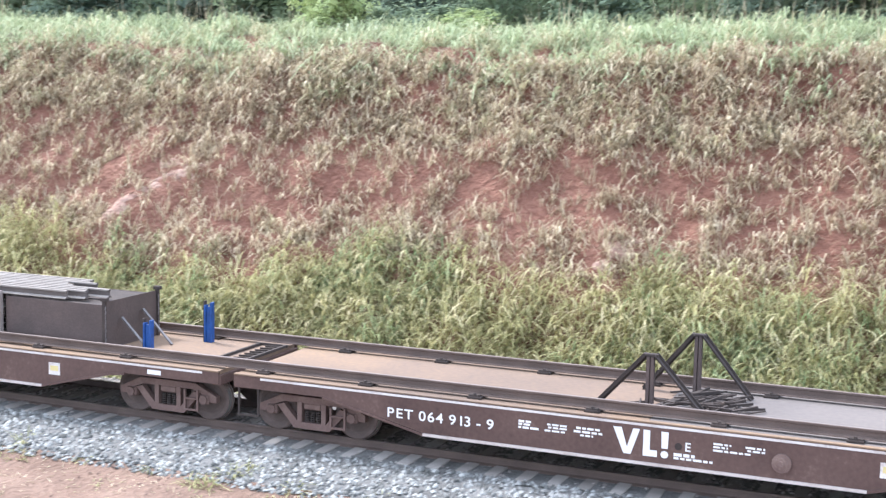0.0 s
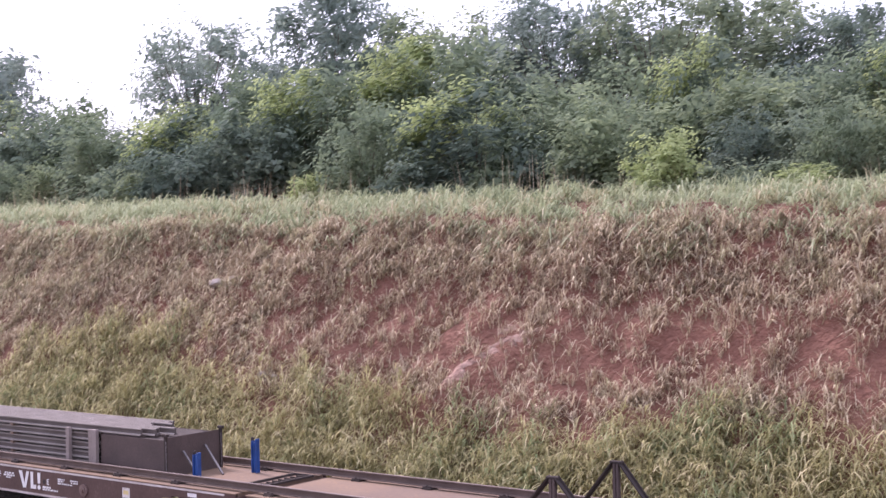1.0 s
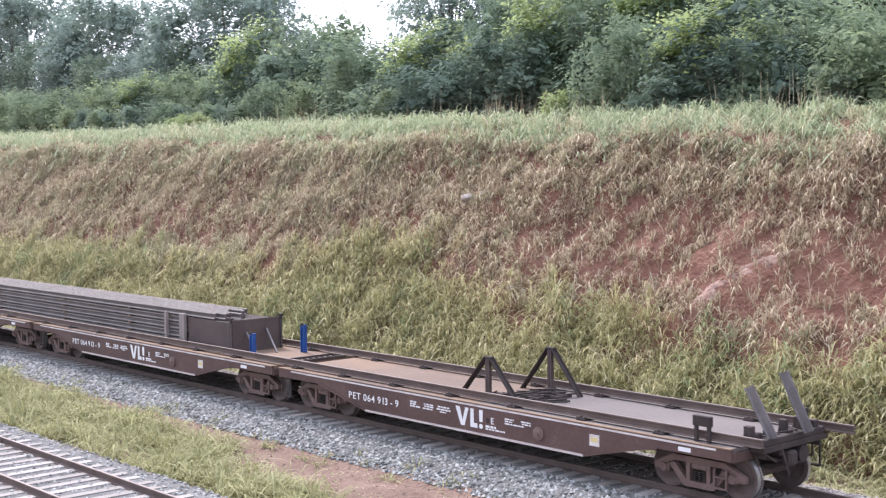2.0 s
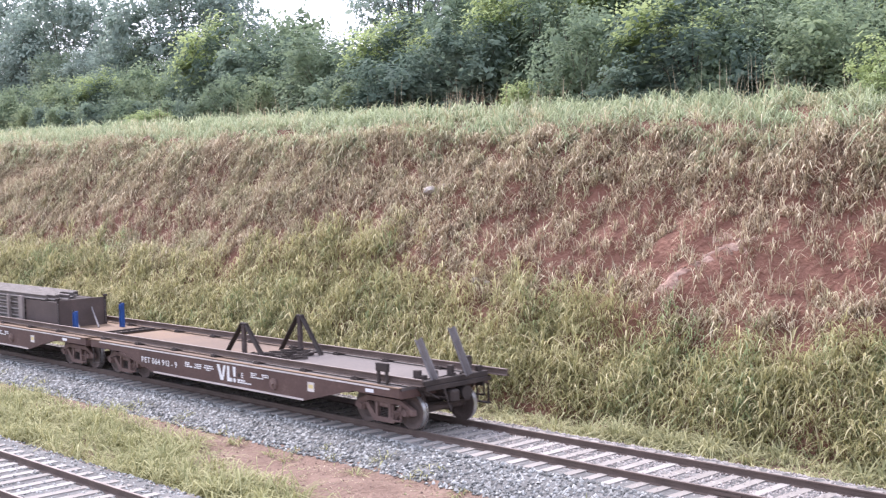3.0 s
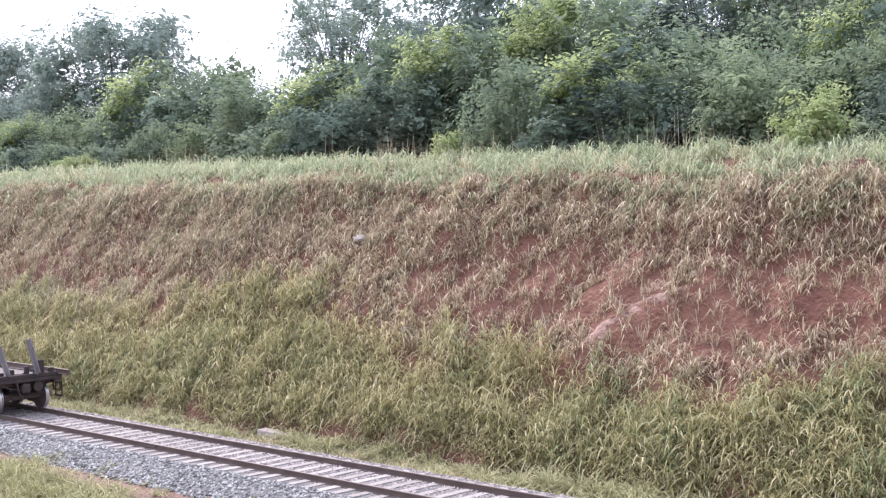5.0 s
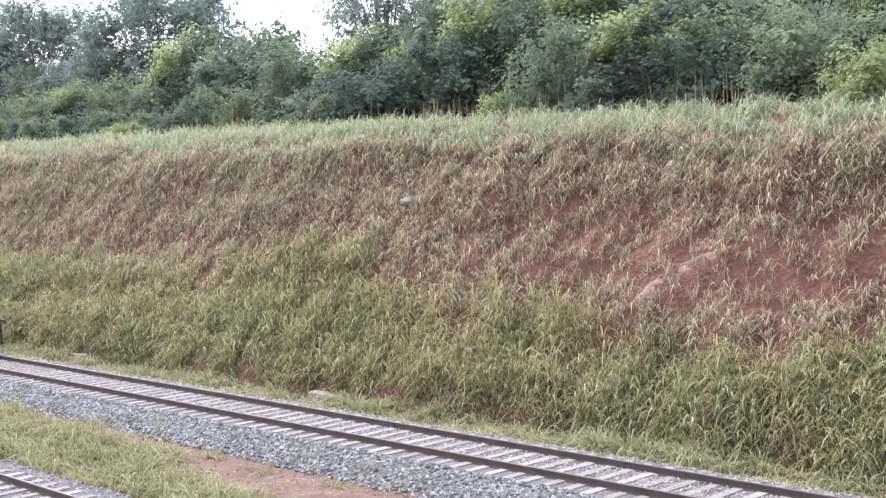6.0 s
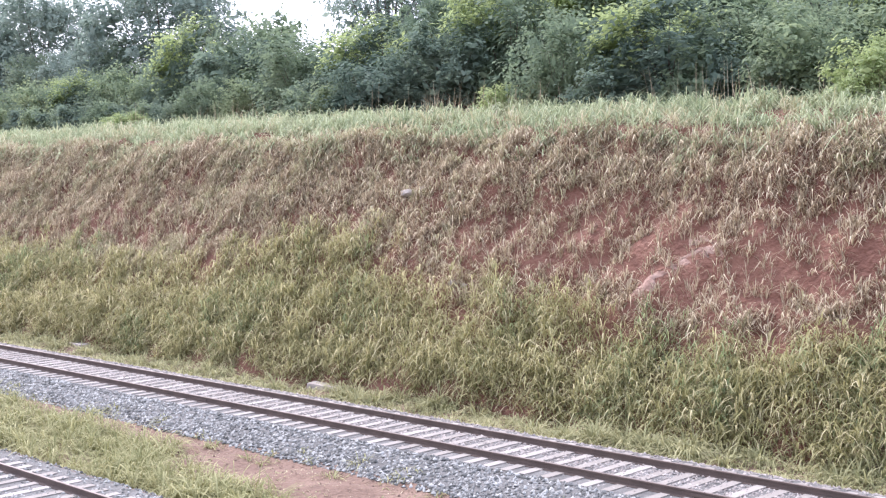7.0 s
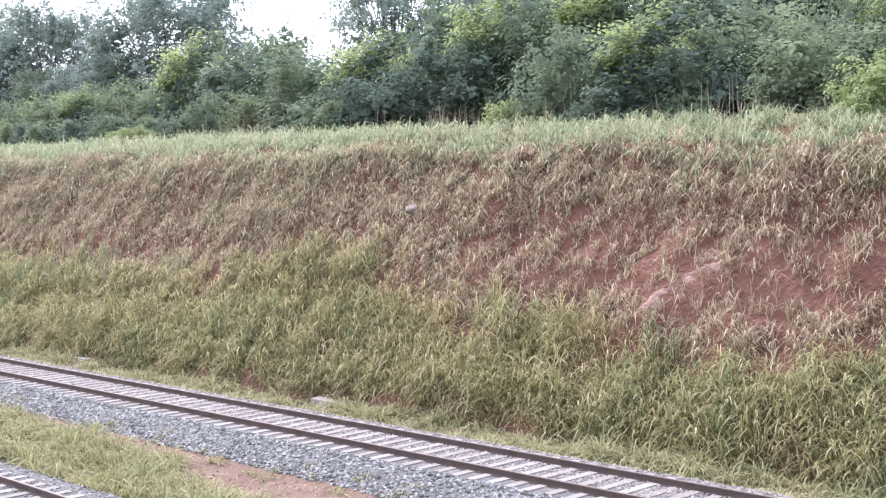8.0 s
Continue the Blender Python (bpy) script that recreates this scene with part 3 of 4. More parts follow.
ballast("clods", 420, -36, -6, 16.2, 18.8, 25, "dark clods and loose stones on the brown dirt", M_CLOD, 0.7)


# ---- trees and shrubs ----
def crown_mesh(name, blobs, n, leaf, mat, seed, side=None):
    """Leaves in flat drooping sprays over several boughs, with gaps and an uneven outline; side: only boughs turned that way."""
    rng = np.random.default_rng(seed)
    blobs = np.array(blobs, dtype=float)
    area = blobs[:, 3] * blobs[:, 5]
    per = 26
    k = n // per
    pick = rng.choice(len(blobs), k, p=area / area.sum())
    d = rng.normal(0, 1, (k, 3)) + np.array([0, 0, 0.35])
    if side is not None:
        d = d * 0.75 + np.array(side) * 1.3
    d /= np.linalg.norm(d, axis=1)[:, None]
    rad = np.where(rng.uniform(0, 1, k) < 0.8, rng.uniform(0.85, 1.12, k), rng.uniform(0.35, 0.85, k))
    rad = rad * (1 + 0.14 * np.sin(d[:, 0] * 7 + pick) * np.sin(d[:, 1] * 6 + d[:, 2] * 5))
    if side is not None:
        rad = rad + 0.06
    centers = blobs[pick, :3] + d * rad[:, None] * blobs[pick, 3:6]
    m = k * per
    c, dirs = np.repeat(centers, per, axis=0), np.repeat(d, per, axis=0)
    size = np.repeat(rng.uniform(0.5, 1.4, k), per) * leaf
    out = dirs * np.array([1, 1, 0.35]) + np.repeat(rng.normal(0, 0.35, (k, 3)), per, axis=0)
    out /= np.linalg.norm(out, axis=1)[:, None]
    across = np.cross(out, np.array([0, 0, 1.0]))
    across /= np.linalg.norm(across, axis=1)[:, None] + 1e-6
    along = rng.normal(0, 1.5, m)
    p = c + out * (along * size)[:, None] + across * (rng.normal(0, 1.15, m) * size)[:, None]
    p[:, 2] += rng.normal(0, 0.95, m) * size + (0.35 * along - 0.1 * along ** 2) * size
    up = np.array([0, 0, 1.0]) * 0.6 + dirs * 0.9 + np.repeat(rng.normal(0, 0.3, (k, 3)), per, axis=0) + rng.normal(0, 0.25, (m, 3))
    up /= np.linalg.norm(up, axis=1)[:, None]
    t = np.cross(up, rng.normal(0, 1, (m, 3)))
    t /= np.linalg.norm(t, axis=1)[:, None]
    b = np.cross(up, t)
    inner = np.repeat(np.where(rad < 0.7, 1.7, 1.0), per)
    L = (leaf * inner * rng.uniform(0.6, 1.35, m))[:, None]
    v = np.stack([p - t * L * 0.5, p + b * L * 0.27 + up * L * 0.05, p + t * L * 0.55 - up * L * 0.12, p - b * L * 0.27 + up * L * 0.05], 1)
    q = (np.arange(m) * 4)[:, None] + np.arange(4)[None]
    return mesh_of(name, v.reshape(-1, 3), q, mat)


def lobes(rng, w, h, base, n, small=1.0):
    """Rounded boughs set round a dome, with a few inside it."""
    out = []
    mid, up = base + (h - base) * 0.42, (h - base) * 0.44
    for i in range(n):
        u = -0.9 + 1.85 * (i + 0.5) / n
        a, r = i * 2.4 + rng.uniform(-0.5, 0.5), math.sqrt(max(0.0, 1 - u * u)) * rng.uniform(0.75, 1.1)
        s = w * rng.uniform(0.13, 0.22) * small
        out.append((math.cos(a) * r * w * 0.36, math.sin(a) * r * w * 0.36, mid + up * u * rng.uniform(0.85, 1.1), s, s, s * rng.uniform(0.6, 0.85)))
    for i in range(3):
        out.append((rng.uniform(-0.1, 0.1) * w, rng.uniform(-0.1, 0.1) * w, mid + up * (0.35 * i - 0.4), w * 0.2, w * 0.2, w * 0.16))
    return out


def tree_kind(name, label, category, w, h, base, n_lobes, leaves, leaf, mat, seed, tips=0, small=1.0):
    """A trunk with limbs and a crown of leafy boughs; tips: brighter leaves that paint sunlight onto the sunny side."""
    rng = random.Random(seed)
    t = thing(name, label, category)
    bl = lobes(rng, w, h, base, n_lobes, small)
    bm = bmesh.new()
    rod(bm, (0, 0, -0.3), (0.1, 0.05, base + (h - base) * 0.35), 0.016 * h, 0.008 * h, 8)
    for b in bl:
        rod(bm, (0.05, 0, base * rng.uniform(0.5, 1.0)), (b[0] * 0.9, b[1] * 0.9, b[2]), 0.005 * h, 0.002 * h, 5)
    part("trunk", bm, M_BARK, t, "grey-brown trunk and limbs")
    cr = new("crown", crown_mesh("crown", bl, leaves, leaf, mat, seed))
    cr.parent = t
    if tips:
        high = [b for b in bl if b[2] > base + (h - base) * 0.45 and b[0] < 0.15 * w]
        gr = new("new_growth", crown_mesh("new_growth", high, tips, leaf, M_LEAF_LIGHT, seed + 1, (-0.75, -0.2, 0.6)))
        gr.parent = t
        tagged(gr, "bright yellow-green leaves painted as if sunlit")
    co = np.array([v.co for v in cr.data.vertices])
    t["crown_width"] = float(np.percentile(co[:, :2], 98.5) - np.percentile(co[:, :2], 1.5))
    t["crown_top"] = float(np.percentile(co[:, 2], 99.5))
    return t


def woods():
    rng = random.Random(5)
    dark, mid, light = "dense dark green leafy shrub behind the crest", "mid-green leafy shrub behind the crest", "pale yellow-green leafy shrub on the crest"
    tipped = "dark green shrub with its sunlit side painted bright yellow-green"
    airy, tall, far = "tall tree with a thin see-through crown", "tall dense dark green tree behind the shrubs", "wide domed tree far behind the cutting, haze painted into its blue-green leaves"
    kinds = {
        "d": [tree_kind("shrub", dark, "shrub", 4.6, 3.9, 0.1, 14, 4800, 0.2, M_LEAF, 31), tree_kind("shrub", dark, "shrub", 4.2, 4.8, 0.2, 14, 4800, 0.2, M_LEAF, 34)],
        "m": [tree_kind("shrub", mid, "shrub", 5.0, 4.5, 0.1, 15, 5000, 0.2, M_LEAF_MID, 32), tree_kind("shrub", mid, "shrub", 5.6, 4.2, 0.1, 16, 5000, 0.21, M_LEAF_MID, 35),
              tree_kind("shrub", mid, "shrub", 4.4, 4.6, 0.1, 13, 4800, 0.2, M_LEAF_MID, 38)],
        "s": [tree_kind("shrub", "low mid-green bush on the crest", "shrub", 4.4, 4.2, 0.0, 9, 1700, 0.36, M_LEAF_MID, 46),
              tree_kind("shrub", "low pale green bush on the crest", "shrub", 4.8, 4.0, 0.0, 9, 1700, 0.36, M_LEAF, 47)],
        "u": [tree_kind("shrub", "dark green undergrowth shrub in the thicket", "shrub", 4.6, 4.2, 0.1, 11, 2400, 0.28, M_LEAF, 48),
              tree_kind("shrub", "mid-green undergrowth shrub in the thicket", "shrub", 4.8, 4.4, 0.1, 11, 2400, 0.28, M_LEAF_MID, 49)],
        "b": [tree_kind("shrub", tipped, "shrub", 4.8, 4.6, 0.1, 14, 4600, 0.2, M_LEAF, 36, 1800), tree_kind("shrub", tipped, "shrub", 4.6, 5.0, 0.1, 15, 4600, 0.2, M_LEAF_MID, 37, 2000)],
        "l": [tree_kind("shrub", light, "shrub", 3.4, 3.6, 0.1, 10, 3600, 0.2, M_LEAF_LIGHT, 33)],
        "a": [tree_kind("tree", airy, "tree", 9.0, 11.0, 3.0, 34, 6800, 0.27, M_LEAF_HAZED, 43, 0, 0.7), tree_kind("tree", airy, "tree", 9.5, 10.0, 2.6, 34, 6800, 0.27, M_LEAF, 44, 0, 0.7)],
        "t": [tree_kind("tree", tall, "tree", 8.0, 11.0, 0.8, 22, 8600, 0.29, M_LEAF_HAZED, 41), tree_kind("tree", tall, "tree", 9.0, 11.5, 1.0, 22, 8600, 0.29, M_LEAF, 42)],
        "f": [tree_kind("tree", far, "tree", 11.0, 12.0, 0.8, 30, 15000, 0.31, M_LEAF_HAZED, 45)],
    }
    used, turn = set(), {}

    def put(kind, x, y, wide, tall_to):
        if kind in "md" and tall_to < 2.3:
            kind = "s"
        i = turn[kind] = turn.get(kind, -1) + 1
        src = kinds[kind][i % len(kinds[kind])]
        sx, sz = wide / src["crown_width"], tall_to / src["crown_top"]
        if sx > 1.45 * sz and wide > 2.4:
            # two narrower plants make a low wide clump
            put(kind, x - 0.24 * wide, y, 0.6 * wide, tall_to)
            put(kind, x + 0.26 * wide, y + 0.4, 0.58 * wide, tall_to * 0.94)
            return
        # the leaves painted as sunlit keep to the sunny side
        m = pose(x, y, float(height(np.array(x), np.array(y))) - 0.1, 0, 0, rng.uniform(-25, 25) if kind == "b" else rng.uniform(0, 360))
        made = src
        if src in used:
            made = copy_thing(src, m)
        else:
            used.add(src)
            made.matrix_basis = m
        made.scale = (sx, sx, sz)

    front = [("l", -18.7, 36.0, 2.2, 2.2), ("m", -13.0, 38.6, 4.3, 2.8), ("m", -16.3, 37.2, 2.8, 1.1), ("l", -14.5, 37.1, 2.2, 0.9), ("b", -28.3, 39.4, 5.2, 4.1),
             ("m", -25.9, 41.0, 5.0, 4.1), ("m", -33.0, 38.8, 4.4, 3.9), ("b", -38.9, 42.5, 5.0, 5.6), ("m", -22.7, 39.2, 3.8, 3.1), ("d", -16.7, 39.8, 4.2, 2.6),
             ("m", -29.9, 37.2, 2.2, 1.8), ("l", -34.5, 36.9, 1.6, 1.3), ("d", -40.7, 40.5, 4.8, 4.3), ("b", -46.1, 41.5, 5.6, 4.4), ("d", -43.8, 38.6, 4.2, 2.8),
             ("m", -51.7, 41.0, 5.4, 4.3), ("m", -46.6, 37.6, 3.4, 1.9), ("d", -26.0, 38.4, 3.4, 2.2), ("d", -22.4, 38.2, 3.0, 1.8), ("m", -10.8, 37.8, 3.2, 1.7)]
    middle = [("b", -35.3, 46.5, 5.8, 6.8), ("m", -24.7, 45.5, 5.2, 4.9), ("b", -21.9, 46.0, 4.0, 5.2), ("m", -19.3, 44.5, 4.4, 4.0), ("m", -15.8, 45.5, 4.2, 4.8),
              ("b", -13.2, 46.0, 4.2, 4.6), ("m", -46.4, 45.0, 5.0, 6.4), ("m", -60.4, 45.5, 6.2, 6.1), ("d", -31.5, 48.0, 5.4, 5.7), ("d", -18.8, 47.5, 4.4, 4.4), ("d", -39.1, 47.5, 5.2, 5.6)]
    behind = [("t", -50.1, 56.0, 8.4, 12.4), ("a", -59.5, 54.0, 6.8, 10.7), ("a", -45.0, 60.0, 8.0, 9.8), ("a", -36.1, 58.0, 6.6, 9.9), ("a", -29.9, 57.0, 7.6, 9.3),
              ("t", -25.9, 60.0, 7.6, 8.5), ("t", -21.3, 60.0, 6.4, 7.2), ("a", -18.2, 58.0, 7.4, 7.2), ("t", -14.0, 58.0, 7.0, 7.2), ("t", -40.4, 59.0, 7.6, 8.2), ("t", -33.2, 61.0, 7.6, 8.0),
              ("t", -55.5, 57.0, 6.4, 8.0), ("t", -46.0, 54.0, 6.0, 7.6), ("t", -29.0, 62.0, 7.0, 7.6), ("t", -10.0, 58.0, 7.0, 7.0)]
    west = [("b", -66.3, 45.0, 5.6, 5.9), ("d", -59.9, 43.5, 5.6, 4.7), ("m", -72.3, 44.5, 6.4, 4.1), ("b", -77.3, 44.0, 6.6, 3.7), ("m", -82.9, 44.0, 6.6, 3.7),
            ("m", -61.3, 38.5, 4.6, 1.6), ("m", -68.9, 39.0, 5.2, 2.0), ("m", -86.6, 43.0, 7.0, 3.4), ("l", -62.5, 37.3, 3.0, 1.1), ("m", -91.5, 42.0, 6.6, 3.6),
            ("m", -73.5, 38.6, 4.6, 1.7), ("m", -57.8, 40.0, 4.8, 2.5), ("d", -53.1, 41.9, 5.0, 3.2), ("d", -47.8, 39.5, 4.2, 2.3), ("m", -80.0, 39.6, 5.0, 2.0),
            ("m", -97.0, 43.0, 6.0, 3.6), ("m", -103.0, 44.0, 6.4, 4.0), ("d", -109.0, 44.0, 6.4, 4.4)]
    east = [("m", -8.2, 38.4, 3.8, 2.7), ("d", -5.4, 38.0, 3.6, 2.4), ("b", -2.8, 38.6, 4.0, 3.0), ("m", -0.2, 38.2, 3.8, 2.6), ("d", 2.6, 38.4, 4.0, 2.8)]
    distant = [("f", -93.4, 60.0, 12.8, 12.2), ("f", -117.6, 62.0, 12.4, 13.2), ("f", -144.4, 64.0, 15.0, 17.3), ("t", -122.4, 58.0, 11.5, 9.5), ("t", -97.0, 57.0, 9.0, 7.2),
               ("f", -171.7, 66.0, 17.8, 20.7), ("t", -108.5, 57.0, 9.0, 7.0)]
    for rows in (front, middle, behind, west, east, distant):
        for row in rows:
            put(*row)
    # the thicket between and behind them, lower than the crowns that stand out
    for y, x0, x1, gap, tops in ((43.5, -74, 6, 4.6, (1.9, 2.4, 3.0, 3.3, 2.8)), (49.5, -92, 6, 5.2, (2.9, 3.5, 4.1, 4.1, 3.4))):
        x = x0
        while x < x1:
            top = float(np.interp(x, [-80, -62, -50, -38, -10], tops))
            put("u", x, y + rng.uniform(-0.7, 0.7), gap * rng.uniform(1.15, 1.4), top * rng.uniform(0.9, 1.2))
            x += gap * rng.uniform(0.85, 1.15)


woods()


# ---- the train ----
U = (-5.258, -8.358, -0.0141)   # the train's origin: x = U0 + U1 t + U2 t^2
PITCH = 15.434                  # from wagon to wagon
WHEEL_R = 0.43
WHEELSETS, MOVING = [], []


def lathe(bm, profile, seg=28):
    """Add a solid turned about the y axis; profile: (y, radius) from end to end."""
    rings = []
    for y, r in profile:
        rings.append([bm.verts.new((math.cos(2 * math.pi * i / seg) * r, y, math.sin(2 * math.pi * i / seg) * r)) for i in range(seg)])
    for a, b in zip(rings, rings[1:]):
        for i in range(seg):
            j = (i + 1) % seg
            bm.faces.new((a[i], a[j], b[j], b[i]))
    bm.faces.new(rings[0])
    bm.faces.new(list(reversed(rings[-1])))
    return bm


def wheelset_mesh():
    bm = bmesh.new()
    half = [(0.98, 0.06), (0.93, 0.075), (0.93, 0.12), (0.90, 0.14), (0.885, 0.30), (0.905, 0.355), (0.91, 0.41), (0.90, WHEEL_R), (0.80, WHEEL_R + 0.004),
            (0.79, 0.458), (0.765, 0.458), (0.76, 0.36), (0.79, 0.30), (0.80, 0.14), (0.74, 0.12), (0.73, 0.085)]
    lathe(bm, half + [(-y, r) for y, r in reversed(half)])
    me = mesh_from("wheelset", bm, M_WHEEL)
    me.materials.append(M_TREAD)
    for p in me.polygons:
        if 0.40 < math.hypot(p.center.x, p.center.z) and abs(p.normal.y) < 0.75:
            p.material_index = 1
    return me


def side_frame_mesh():
    """Cast bogie side frame: arched top chord, sagging bottom chord, two slanted columns, pedestal jaws over the axle ends."""
    bm = bmesh.new()
    t0, t1 = -0.06, 0.06
    prism(bm, [(-1.08, 0.50), (-0.62, 0.72), (0.62, 0.72), (1.08, 0.50), (1.08, 0.38), (0.95, 0.38), (0.9, 0.48), (0.55, 0.60), (-0.55, 0.60), (-0.9, 0.48), (-0.95, 0.38), (-1.08, 0.38)], t0, t1)
    prism(bm, [(-0.72, 0.52), (-0.58, 0.56), (-0.28, 0.24), (0.28, 0.24), (0.58, 0.56), (0.72, 0.52), (0.36, 0.12), (-0.36, 0.12)], t0, t1)
    for s in (-1, 1):
        o = [(s * 0.20, 0.24), (s * 0.29, 0.24), (s * 0.29, 0.62), (s * 0.20, 0.62)]
        prism(bm, o if s > 0 else list(reversed(o)), t0 - 0.01, t1 + 0.01)
    return mesh_from("side_frame", bm, M_BOGIE)


def spring_mesh():
    bm = bmesh.new()
    for x in (-0.12, 0.0, 0.12):
        for k in range(5):
            bmesh.ops.create_cone(bm, cap_ends=True, segments=10, radius1=0.05, radius2=0.05, depth=0.022, matrix=Matrix.Translation((x, 0, 0.265 + k * 0.042)))
    return mesh_from("spring_group", bm, M_DARK)


def bolster_mesh():
    bm = bmesh.new()
    box(bm, -0.18, 0.18, -1.08, 1.08, 0.48, 0.60, 0.02)
    box(bm, -0.16, 0.16, -0.7, 0.7, 0.60, 0.74, 0.03)
    return mesh_from("bolster", bm, M_BOGIE)


def axlebox_mesh():
    bm = bmesh.new()
    box(bm, -0.11, 0.11, -0.07, 0.07, 0.34, 0.52, 0.025)
    rod(bm, (0, -0.1, 0.43), (0, 0.02, 0.43), 0.085, seg=14)
    return mesh_from("axle_box", bm, M_BOGIE)


def hung(name, me, parent, m, label=""):
    ob = new(name, me)
    ob.parent, ob.matrix_basis = parent, m
    return tagged(ob, label)


BOGIE = {}


def bogie(w, x):
    """A three-piece bogie as a part of its wagon."""
    if not BOGIE:
        BOGIE.update(f=side_frame_mesh(), s=spring_mesh(), b=bolster_mesh(), w=wheelset_mesh(), a=axlebox_mesh())
    b = hung("bogie", BOGIE["b"], w, pose(x, 0, 0), "dusty brown cast steel bogie")
    for s in (-1, 1):
        hung("side_frame", BOGIE["f"], b, pose(0, s * 1.03, 0))
        hung("spring_group", BOGIE["s"], b, pose(0, s * 1.03, 0))
        for a in (-0.82, 0.82):
            hung("axle_box", BOGIE["a"], b, pose(a, s * 1.05, 0, 0, 0, 0 if s < 0 else 180))
    for a in (-0.82, 0.82):
        ws = hung("wheelset", BOGIE["w"], b, pose(a, 0, WHEEL_R), "worn steel wheels on an axle")
        WHEELSETS.append((ws, a))
    # brake hanger frame beside the outer wheel
    bm = bmesh.new()
    for q in ((0.42, 0.6), (0.70, 0.6)):
        box(bm, q[0] - 0.02, q[0] + 0.02, -1.16, -1.12, 0.22, 0.6)
    box(bm, 0.40, 0.72, -1.16, -1.12, 0.20, 0.24)
    box(bm, 0.40, 0.72, -1.16, -1.12, 0.42, 0.45)
    part("brake_frame", bm, M_BOGIE, b)


def words(w, text, size, x, z, wide=1.0):
    """Painted characters on the near side sill."""
    cu = bpy.data.curves.new("lettering", "FONT")
    cu.body, cu.size, cu.extrude, cu.offset = text, size, 0.001, 0.003
    tmp = bpy.data.objects.new("lettering", cu)
    me = bpy.data.meshes.new_from_object(tmp)
    bpy.data.objects.remove(tmp)
    for v in me.vertices:
        v.co = Vector((v.co.x * wide, -v.co.z, v.co.y))
    me.materials.clear()
    me.materials.append(M_WHITE)
    return hung("lettering", me, w, pose(x, -1.492, z), "white painted character")


def bars(w, rows):
    """Small unreadable stencilled writing as plain bars: x0, x1, z, height."""
    bm = bmesh.new()
    rng = random.Random(9)
    for x0, x1, z, h in rows:
        x = x0
        while x < x1 - 0.02:
            n = min(x1 - x, rng.uniform(0.05, 0.16))
            box(bm, x, x + n, -1.4905, -1.4865, z, z + h)
            x += n + 0.025
    tagged(part("stencil", bm, M_WHITE, w, "small white stencilled writing"), kind="stuff")


